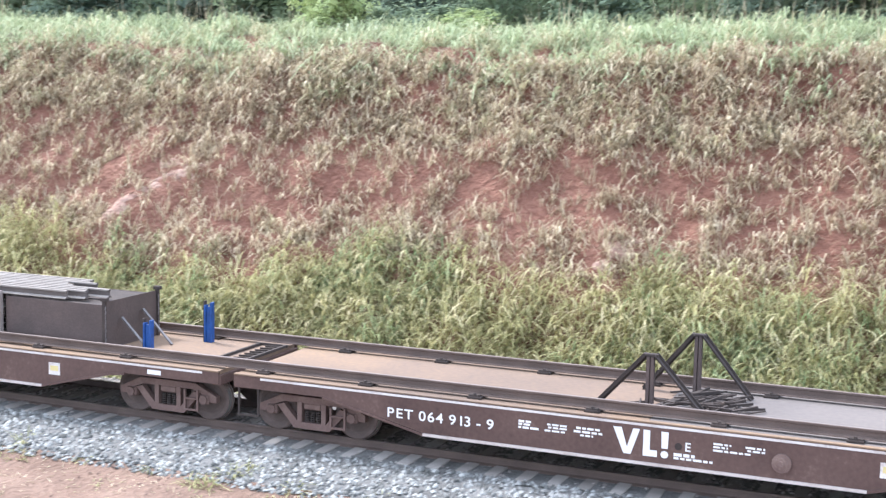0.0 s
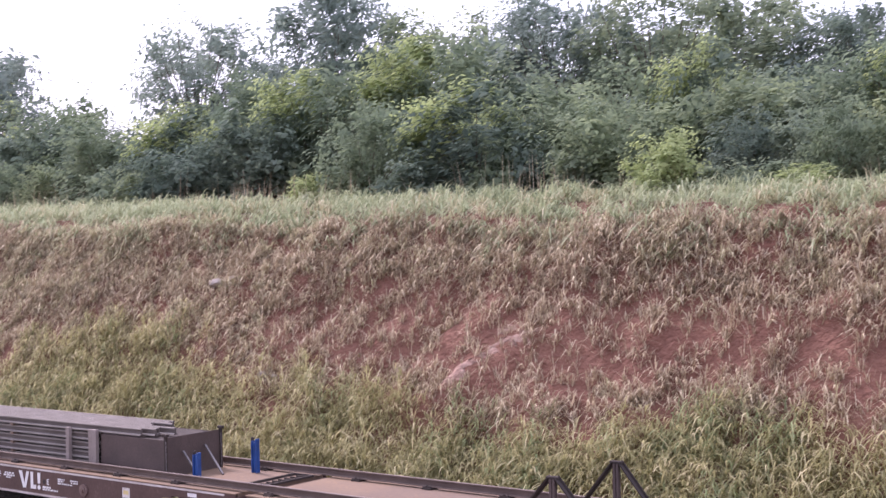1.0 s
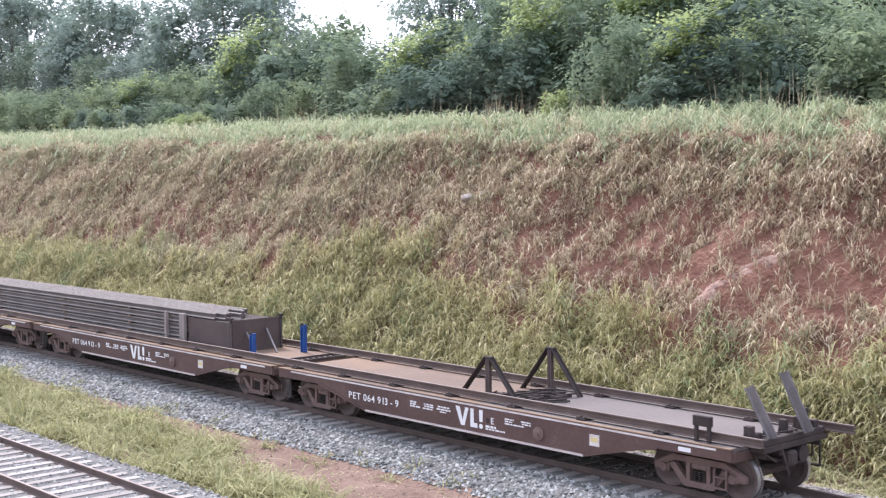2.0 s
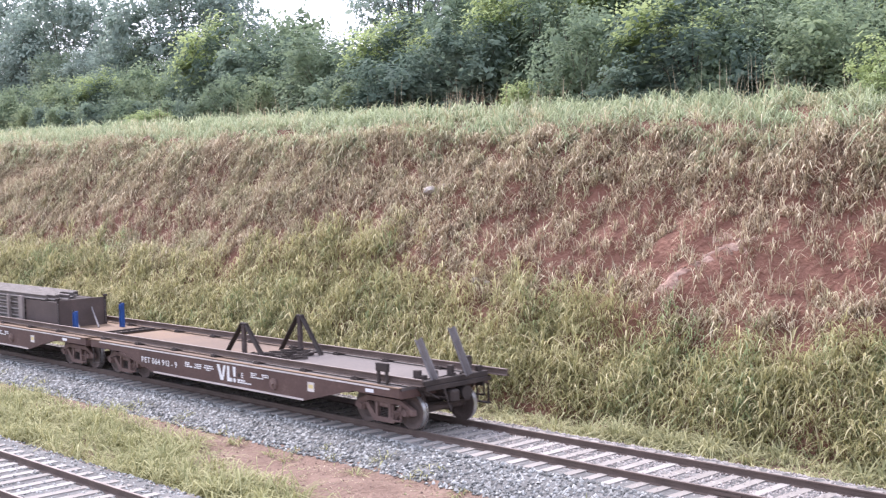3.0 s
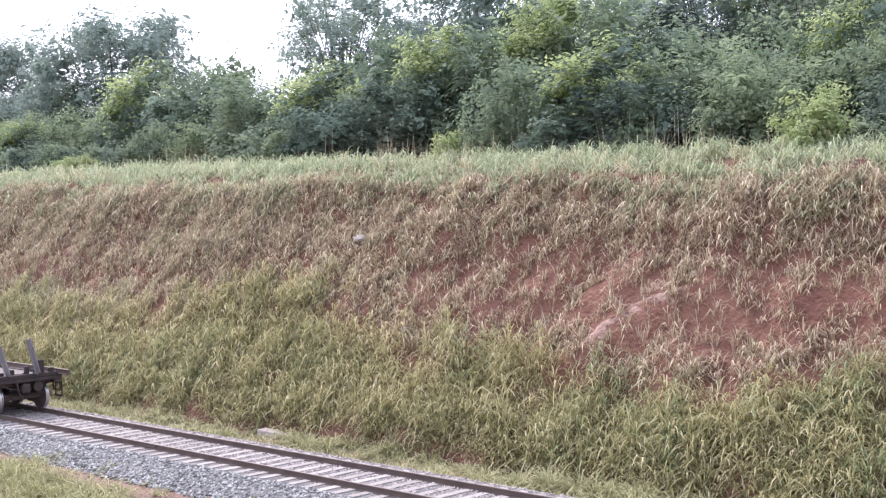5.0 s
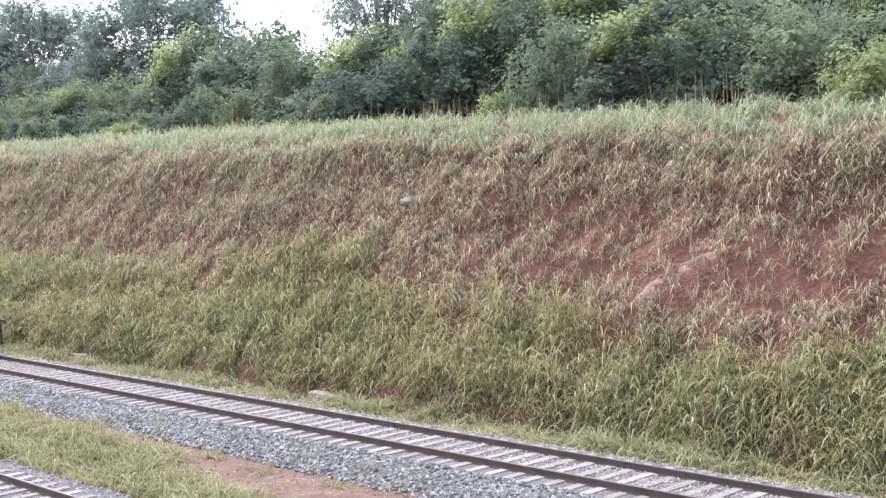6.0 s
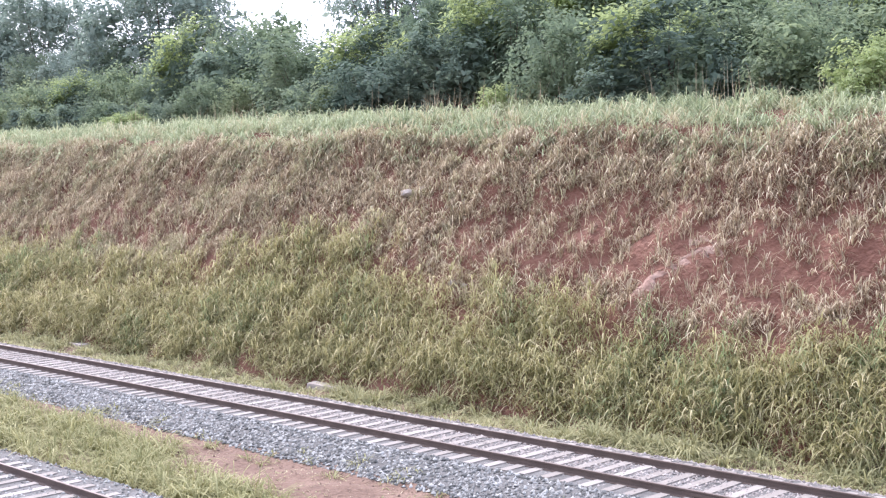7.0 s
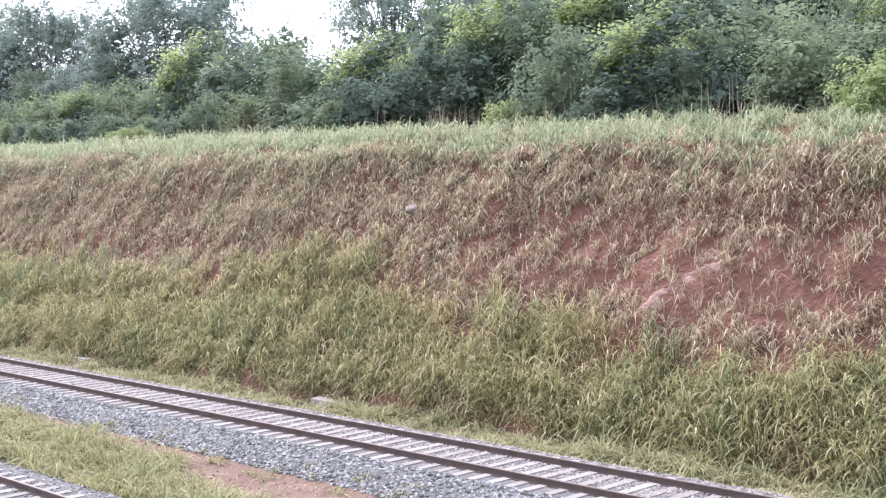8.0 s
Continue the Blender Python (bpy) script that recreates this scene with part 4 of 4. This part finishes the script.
def wagon(u, last=False):
    w = thing("flat_wagon", "brown flat wagon with white lettering and rails along its deck" if last else "brown flat wagon carrying a stack of rails", "wagon",
              "wagons of the train", pose(u, TRACK_Y, 0))
    MOVING.append(w)
    L, R = -7.12, 7.66 if last else 7.98
    sill = [(L, 1.10), (R, 1.10), (R, 0.86), (5.9, 0.86), (5.6, 0.83), (3.95, 0.43), (-3.35, 0.43), (-4.95, 0.80), (-5.3, 0.86), (L, 0.86)]
    for s in (-1, 1):
        bm = bmesh.new()
        prism(bm, sill, s * 1.485, s * 1.46)
        part("side_sill", bm, M_BROWN, w, "faded red-brown side sill")
        low = [(-5.3, 0.86), (-4.95, 0.80), (-3.35, 0.43), (3.95, 0.43), (5.6, 0.83), (5.9, 0.86)]
        for k, (a, b) in enumerate(zip(low, low[1:])):
            bm = bmesh.new()
            prism(bm, [(a[0], a[1] + 0.012), (b[0], b[1] + 0.012), (b[0], b[1] - 0.035), (a[0], a[1] - 0.035)], s * 1.51, s * 1.38)
            # the level middle run is coloured paler than the sloping ends
            part("bottom_flange", bm, M_FLANGE if k == 2 else M_BROWN, w, "pale bottom flange" if k == 2 else "")
        bm = bmesh.new()
        box(bm, L, R, min(s * 1.505, s * 1.40), max(s * 1.505, s * 1.40), 1.085, 1.112, 0.004)
        part("top_flange", bm, M_DECK, w, "dusty tan ledge along the deck edge")
    bm = bmesh.new()
    box(bm, L + 0.55, R - 0.35, -1.491, -1.486, 1.03, 1.072)
    part("stripe", bm, M_WHITE_WORN, w, "worn white line along the sill")
    bm = bmesh.new()
    box(bm, L + 0.02, 0.55, -1.398, 1.398, 1.03, 1.105)
    part("deck", bm, M_DECK, w, "dusty tan rusted steel deck")
    bm = bmesh.new()
    box(bm, 0.558, R - 0.02, -1.398, 1.398, 1.03, 1.105)
    part("deck", bm, M_DECK_GREY if last else M_DECK, w, "grey dusty steel deck" if last else "dusty tan rusted steel deck")
    bm = bmesh.new()
    box(bm, L + 0.3, R - 0.3, -0.3, 0.3, 0.55, 1.03)
    for x in (-3, -1.5, 0.4, 2.3, 3.8):
        box(bm, x - 0.06, x + 0.06, -1.455, 1.455, 0.6, 1.02)
    part("centre_sill", bm, M_DARK, w)
    for x0, x1 in ((L - 0.03, L + 0.16), (R - 0.16, R + 0.03)):
        bm = bmesh.new()
        box(bm, x0, x1, -1.458, 1.458, 0.84, 1.028, 0.01)
        part("end_beam", bm, M_BROWN, w)
    for x, d in ((L, -1), (R, 1)):
        bm = bmesh.new()
        box(bm, min(x, x + d * 0.28), max(x, x + d * 0.28), -0.14, 0.14, 0.66, 0.90, 0.03)
        box(bm, min(x + d * 0.2, x + d * 0.42), max(x + d * 0.2, x + d * 0.42), -0.17, 0.12, 0.62, 0.93, 0.05)
        part("coupler", bm, M_DARK, w, "dark greasy coupler")
    # the long rails on chairs along both deck edges
    for s in (-1, 1):
        end = 8.33
        if last:
            end = 8.16 if s < 0 else 8.62
        r = hung("deck_rail", rail_mesh("deck_rail", -7.10, end, (M_RAIL, M_RAIL_TOP)), w, pose(0, s * 1.2, 1.325), "dark rusty rail along the deck edge")
        for k in range(7):
            bm = bmesh.new()
            x = -6.62 + k * 2.07 + (0.45 if s > 0 else 0)
            box(bm, x - 0.13, x + 0.13, s * 1.2 - 0.15, s * 1.2 + 0.15, 1.105, 1.153, 0.01)
            for q in (-1, 1):
                rod(bm, (x, s * 1.2 + q * 0.11, 1.15), (x, s * 1.2 + q * 0.11, 1.205), 0.028, seg=6)
                box(bm, x - 0.10, x + 0.10, s * 1.2 + q * 0.1 - 0.04, s * 1.2 + q * 0.1 + 0.04, 1.153, 1.18)
            part("rail_chair", bm, M_DARK, w)
    for x in (-5.73, 6.60):
        bogie(w, x)
    # steps at the corners
    for x, s in ((L + 0.28, -1), (R - 0.15, 1), (L + 0.28, 1)):
        bm = bmesh.new()
        for q in (-0.2, 0.2):
            beam(bm, (x + q, s * 1.44, 0.86), (x + q, s * 1.44, 0.36), 0.035, 0.03)
        box(bm, x - 0.22, x + 0.22, s * 1.44 - 0.06, s * 1.44 + 0.06, 0.34, 0.37)
        part("step", bm, M_DARK, w)
    # writing and small plates on the near side
    x = -4.04
    for ch in "PET 064 913 - 9":
        if ch == " ":
            x += 0.075
            continue
        sign = words(w, ch, 0.24, x, 0.66, 1.16)
        x += max(v.co.x for v in sign.data.vertices) + 0.028
    words(w, "E", 0.2, 1.17, 0.70)
    bm = bmesh.new()
    prism(bm, [(0.0, 0.97), (0.14, 0.97), (0.235, 0.66), (0.33, 0.97), (0.44, 0.97), (0.30, 0.545), (0.18, 0.545)], -1.4912, -1.4862)
    prism(bm, [(0.50, 0.97), (0.61, 0.97), (0.61, 0.65), (0.73, 0.65), (0.73, 0.545), (0.50, 0.545)], -1.4912, -1.4862)
    prism(bm, [(0.79, 0.97), (0.91, 0.97), (0.90, 0.70), (0.80, 0.70)], -1.4912, -1.4862)
    prism(bm, [(0.85 + 0.065 * math.cos(i * 0.785), 0.60 + 0.06 * math.sin(i * 0.785)) for i in range(8)], -1.4912, -1.4862)
    part("emblem", bm, M_WHITE, w, "large white painted emblem")
    bars(w, [(-1.62, -1.38, 0.85, 0.035), (-1.62, -1.42, 0.80, 0.035), (-1.62, -1.25, 0.745, 0.035), (-1.12, -0.78, 0.85, 0.03), (-1.1, -0.78, 0.80, 0.03),
             (-1.16, -0.78, 0.745, 0.03), (-0.62, -0.22, 0.85, 0.035), (-0.66, -0.18, 0.79, 0.035), (-0.55, -0.33, 0.735, 0.03),
             (1.0, 1.35, 0.60, 0.05), (1.0, 1.62, 0.55, 0.035), (1.62, 1.9, 0.86, 0.03), (1.62, 1.85, 0.81, 0.03), (1.62, 2.2, 0.755, 0.03), (2.12, 2.42, 0.86, 0.03), (2.15, 2.42, 0.81, 0.03)])
    bm = bmesh.new()
    box(bm, 4.12, 4.39, -1.491, -1.486, 0.66, 0.90)
    pl = part("plate", bm, M_WHITE_WORN, w, "white plate with a yellow mark")
    bm = bmesh.new()
    box(bm, 4.16, 4.35, -1.494, -1.4915, 0.74, 0.84)
    part("mark", bm, M_YELLOW, pl)
    bm = bmesh.new()
    box(bm, 6.42, 6.72, -1.491, -1.486, 0.90, 0.985)
    part("plate", bm, M_WHITE, w, "small white plate")
    bm = bmesh.new()
    for r0, r1, y in ((0.15, 0.15, 0.05), (0.10, 0.10, 0.07), (0.05, 0.05, 0.11)):
        bmesh.ops.create_cone(bm, cap_ends=True, segments=20, radius1=r0, radius2=r1, depth=y, matrix=Matrix.Translation((2.68, -1.486 - y / 2, 0.70)) @ pose(0, 0, 0, 90))
    part("brake_wheel", bm, M_BOGIE, w, "dark round brake wheel")
    bm = bmesh.new()
    bmesh.ops.create_cone(bm, cap_ends=True, segments=14, radius1=0.06, radius2=0.06, depth=0.006, matrix=Matrix.Translation((1.07, -1.489, 0.76)) @ pose(0, 0, 0, 90))
    part("hole_plate", bm, M_DARK, w)
    return w


def a_frame(w, x, y, up=0.0):
    """A welded support: two slanted angle-iron legs and a double post."""
    bm = bmesh.new()
    box(bm, x - 0.13, x + 0.13, y - 0.05, y + 0.05, 2.03 + up, 2.085 + up, 0.01)
    top = part("support_frame", bm, M_DARK, w, "dark steel triangular support")
    for s in (-1, 1):
        bm = bmesh.new()
        beam(bm, (x + s * 0.07, y, 2.07 + up), (x + s * 0.95, y, 1.10), 0.15, 0.022)
        beam(bm, (x + s * 0.07, y + 0.045, 2.07 + up), (x + s * 0.95, y + 0.045, 1.10), 0.022, 0.1)
        part("leg", bm, M_DARK, top)
    for q in (-0.036, 0.036):
        bm = bmesh.new()
        box(bm, x + q - 0.03, x + q + 0.03, y - 0.05, y + 0.05, 1.105, 2.03 + up, 0.008)
        part("post", bm, M_BOXSTEEL, top)


def rear_fittings(w):
    a_frame(w, 0.42, -0.83)
    a_frame(w, 0.88, 0.77, 0.1)
    bm = bmesh.new()
    beam(bm, (0.42, -0.79, 1.14), (0.88, 0.73, 1.14), 0.09, 0.06)
    beam(bm, (0.62, -0.79, 1.2), (1.0, 0.73, 1.2), 0.05, 0.05)
    part("cross_member", bm, M_DARK, w)
    # bracket standing over the near rail
    bm = bmesh.new()
    for x in (6.72, 7.02):
        box(bm, x - 0.035, x + 0.035, -1.34, -1.28, 1.11, 1.6)
    box(bm, 6.66, 7.08, -1.36, -1.26, 1.42, 1.62, 0.008)
    part("bracket", bm, M_DARK, w, "dark steel bracket")
    # cross beam, stops and leaning plates at the open end
    bm = bmesh.new()
    box(bm, 7.80, 8.0, -1.0, 1.15, 1.108, 1.24, 0.015)
    box(bm, 7.62, 7.70, -0.95, 1.1, 1.108, 1.19, 0.01)
    part("end_stop", bm, M_DARK, w, "dark greasy end stop")
    for x, y, dx, dy, top in ((7.62, -0.86, 0.09, 0.07, 1.46), (7.75, -0.80, 0.06, 0.10, 1.34), (7.68, -0.35, 0.07, 0.06, 1.40), (7.70, 0.16, 0.08, 0.06, 1.47),
                              (7.85, 0.60, 0.07, 0.09, 1.66), (7.68, 0.70, 0.08, 0.07, 1.45), (7.88, 0.95, 0.06, 0.08, 1.38)):
        bm = bmesh.new()
        box(bm, x - dx, x + dx, y - dy, y + dy, 1.108, top, 0.012)
        box(bm, x - dx * 1.4, x + dx * 1.4, y - dy * 0.5, y + dy * 0.5, 1.108, 1.2 + 0.3 * (top - 1.2), 0.008)
        part("stop_block", bm, M_DARK, w)
    for k, (a, b) in enumerate((((7.4, -0.95, 1.15), (7.85, -0.2, 1.24)), ((7.35, 0.9, 1.15), (7.9, 0.3, 1.26)), ((7.5, -0.1, 1.16), (8.0, 0.05, 1.3)), ((7.25, -0.55, 1.13), (7.7, -0.3, 1.16)))):
        bm = bmesh.new()
        beam(bm, a, b, 0.05, 0.05)
        part("strut", bm, M_DARK, w)
    for x0, z0, x1, z1, y in ((8.0, 1.24, 7.45, 2.16, -0.63), (8.14, 1.24, 7.56, 2.35, 0.37)):
        bm = bmesh.new()
        beam(bm, (x0, y, z0), (x1, y, z1), 0.03, 0.22)
        beam(bm, (x0 - 0.03, y - 0.09, z0), (x1 - 0.03, y - 0.09, z1), 0.05, 0.02)
        part("ramp_plate", bm, M_PLATE, w, "grey leaning steel plate")
    # open end: a dark platform on hangers, with the brake gear below it
    bm = bmesh.new()
    box(bm, 7.695, 8.02, -0.95, 1.25, 0.985, 1.104, 0.012)
    for y in (-0.8, -0.3, 0.35, 1.05):
        box(bm, 7.695, 7.95, y - 0.03, y + 0.03, 0.86, 0.99)
    part("end_platform", bm, M_DARK, w, "dark greasy end platform")
    for a, b, r in (((7.15, -1.2, 0.95), (7.9, -0.1, 0.72), 0.03), ((7.15, 1.2, 0.95), (7.9, 0.15, 0.74), 0.03), ((7.3, -0.7, 0.55), (7.75, 0.75, 0.55), 0.035),
                    ((7.75, -0.9, 0.98), (7.8, -0.7, 0.58), 0.025), ((7.75, 0.9, 0.98), (7.72, 0.72, 0.56), 0.025), ((7.95, -0.9, 1.0), (8.02, -0.55, 0.78), 0.02)):
        bm = bmesh.new()
        rod(bm, a, b, r, seg=8)
        part("brake_rod", bm, M_DARK, w)
    bm = bmesh.new()
    rod(bm, (7.72, 0.42, 0.80), (8.0, 0.42, 0.80), 0.14, 0.17, 16)
    rod(bm, (7.72, 0.42, 0.98), (7.86, 0.42, 0.80), 0.05, seg=8)
    part("brake_cylinder", bm, M_DARK, w, "dark round brake cylinder")
    bm = bmesh.new()
    for a, b in (((7.06, 1.5, 1.05), (7.06, 1.5, 0.52)), ((7.5, 1.5, 1.05), (7.5, 1.5, 0.52)), ((7.06, 1.5, 0.52), (7.5, 1.5, 0.52)), ((7.06, 1.5, 0.78), (7.5, 1.5, 0.78))):
        rod(bm, a, b, 0.025, seg=8)
    part("hand_rail", bm, M_DARK, w)
    bm = bmesh.new()
    pts = [(8.0, -0.35, 1.0), (8.1, -0.36, 0.76), (8.12, -0.3, 0.55), (8.04, -0.2, 0.42), (7.98, -0.1, 0.55)]
    for a, b in zip(pts, pts[1:]):
        rod(bm, a, b, 0.025, seg=8)
    part("air_hose", bm, M_DARK, w)


def scrap():
    t = thing("scrap_pile", "dark oily chains and scrap steel on the deck", "scrap", m=pose(0, TRACK_Y, 1.105))
    MOVING.append(t)
    rng = random.Random(17)
    for k in range(64):
        x, y = 1.25 + rng.gauss(0, 0.36), rng.uniform(-0.65, 0.6)
        a, n = rng.gauss(0.5, 0.6), rng.uniform(0.06, 0.34)
        z = rng.uniform(0.015, 0.04 + 0.12 * math.exp(-((x - 1.1) / 0.4) ** 2))
        bm = bmesh.new()
        thick = rng.uniform(0.022, 0.05)
        beam(bm, (x - math.cos(a) * n, y - math.sin(a) * n, z), (x + math.cos(a) * n, y + math.sin(a) * n, z + rng.uniform(-0.01, 0.05)), thick, thick * rng.uniform(0.6, 1.6))
        part("bar", bm, M_DARK, t)


def loaded_fittings(w):
    for x, y in ((5.92, -0.74), (6.33, 0.77)):
        bm = bmesh.new()
        top = 1.74 if y < 0 else 1.9
        for q in (-0.07, 0.07):
            box(bm, x + q - 0.02, x + q + 0.02, y - 0.06, y + 0.06, 1.105, top + q * 0.4, 0.004)
        box(bm, x - 0.052, x + 0.052, y - 0.03, y + 0.0, 1.105, top - 0.06, 0.004)
        stake = part("stake", bm, M_BLUE, w, "blue painted steel channel stake")
        bm = bmesh.new()
        box(bm, x - 0.13, x - 0.095, y - 0.02, y + 0.07, 1.105, top + 0.05, 0.004)
        part("backing_bar", bm, M_DARK, stake)
    for a, b in (((5.02, -0.35, 1.68), (5.75, -0.5, 1.12)), ((5.02, 0.35, 1.75), (5.85, 0.15, 1.12))):
        bm = bmesh.new()
        beam(bm, a, b, 0.05, 0.03)
        part("brace", bm, M_PLATE, w)
    bm = bmesh.new()
    for y in (-0.75, 1.0):
        beam(bm, (7.35, y, 1.135), (8.02, y, 1.135), 0.05, 0.05)
    for x in (7.4, 7.98):
        beam(bm, (x, -0.75, 1.135), (x, 1.0, 1.135), 0.05, 0.05)
    for k in range(8):
        y = -0.55 + k * 0.2
        beam(bm, (7.6, y, 1.125), (7.9, y + 0.05, 1.125), 0.03, 0.03)
    part("end_walkway", bm, M_DARK, w, "dark steel grating at the wagon end")
    for x, y, wd in ((1.35, -0.93, 0.13), (2.35, -0.93, 0.3), (1.35, 0.93, 0.13), (2.35, 0.93, 0.3), (-3.2, 0.93, 0.13), (-6, 0.93, 0.13)):
        bm = bmesh.new()
        box(bm, x - wd / 2, x + wd / 2, y - 0.05, y + 0.05, 1.105, 2.10, 0.008)
        part("stanchion", bm, M_STANCHION, w, "dusty steel stanchion")


def crate(u):
    """The plate box that closes the end of the rail stack."""
    t = thing("steel_box", "dark brown plate steel box around the ends of stacked rails", "box", m=pose(u, TRACK_Y, 1.107))
    MOVING.append(t)
    x0, x1, y0, y1, h = 2.55, 4.98, -0.86, 0.88, 0.95
    for nm, c in (("side_plate", (x0, x1, y0, y0 + 0.02, 0, h - 0.06)), ("side_plate", (x0, x1, y1 - 0.02, y1, 0, h - 0.06)),
                  ("end_plate", (x1 - 0.02, x1, y0 + 0.022, y1 - 0.022, 0.0, h)), ("top_plate", (x0, x1 - 0.022, y0 + 0.022, y1 - 0.022, h - 0.10, h - 0.07))):
        bm = bmesh.new()
        box(bm, *c, 0.004)
        part(nm, bm, M_BOXSTEEL if nm != "top_plate" else M_DARK, t)
    for y in (y0 - 0.015, y1 + 0.015):
        bm = bmesh.new()
        box(bm, x1 - 0.03, x1 + 0.05, y - 0.03, y + 0.03, 0, h + 0.08, 0.006)
        box(bm, x1 - 0.06, x1 + 0.09, y - 0.05, y + 0.05, h + 0.02, h + 0.09, 0.006)
        cp = part("corner_post", bm, M_DARK, t)
        bm = bmesh.new()
        for k in range(9):
            rod(bm, (x1 + 0.06, y - 0.035, 0.08 + k * 0.09), (x1 + 0.065 + 0.01 * (k % 2), y - 0.04, 0.15 + k * 0.09), 0.012, seg=6)
        part("chain", bm, M_PLATE, cp, "grey hanging chain")


def rail_load(u):
    t = thing("rail_stack", "stack of long rusty steel rails lying in layers", "rails", m=pose(u, TRACK_Y, 1.107))
    MOVING.append(t)
    rng = random.Random(23)
    # heads and feet take the paler colour, webs and undersides the darker one
    me = rail_mesh("rail", -42.0, 0, (M_LOAD, M_LOAD_PALE), (1, 2, 5, 6, 7, 8, 9, 12, 13))
    for layer in range(5):
        for k in range(10):
            y = -0.78 + k * 0.172 + rng.uniform(-0.012, 0.012)
            end = 2.5 - rng.uniform(0, 0.25)
            if layer == 4:
                if k in (9,):
                    continue
                end = 4.2 - 0.25 * (k % 3) - rng.uniform(0, 0.35) + (0.75 if k in (1, 2, 3) else 0)
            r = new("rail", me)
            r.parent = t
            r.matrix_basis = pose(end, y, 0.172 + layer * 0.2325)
    for layer in range(1, 5):
        for x in (-38, -30, -23, -17, -11.5, -6, -1.2):
            bm = bmesh.new()
            box(bm, x - 0.06, x + 0.06, -0.86, 0.86, layer * 0.2325 - 0.06, layer * 0.2325)
            part("spacer", bm, M_DECK, t)


rear = wagon(0, True)
rear_fittings(rear)
scrap()
loaded = wagon(-PITCH)
loaded_fittings(loaded)
wagon(-2 * PITCH)
crate(-PITCH)
rail_load(-PITCH)


def motions():
    def place(t):
        return U[0] + U[1] * t + U[2] * t * t

    for w in MOVING:
        m = w.matrix_basis.copy()
        walk(w, [(k * 0.25, Matrix.Translation((place(k * 0.25), 0, 0)) @ m) for k in range(33)])
    for ws, a in WHEELSETS:
        walk(ws, [(k / 30, pose(a, 0, WHEEL_R, 0, math.degrees(place(k / 30) / WHEEL_R), 0)) for k in range(241)])


SLEEPER = sleeper_mesh()
sleepers(main_track, -88, 12, SLEEPER, 3)
sleepers(siding, -60, 4, SLEEPER, 4)
motions()
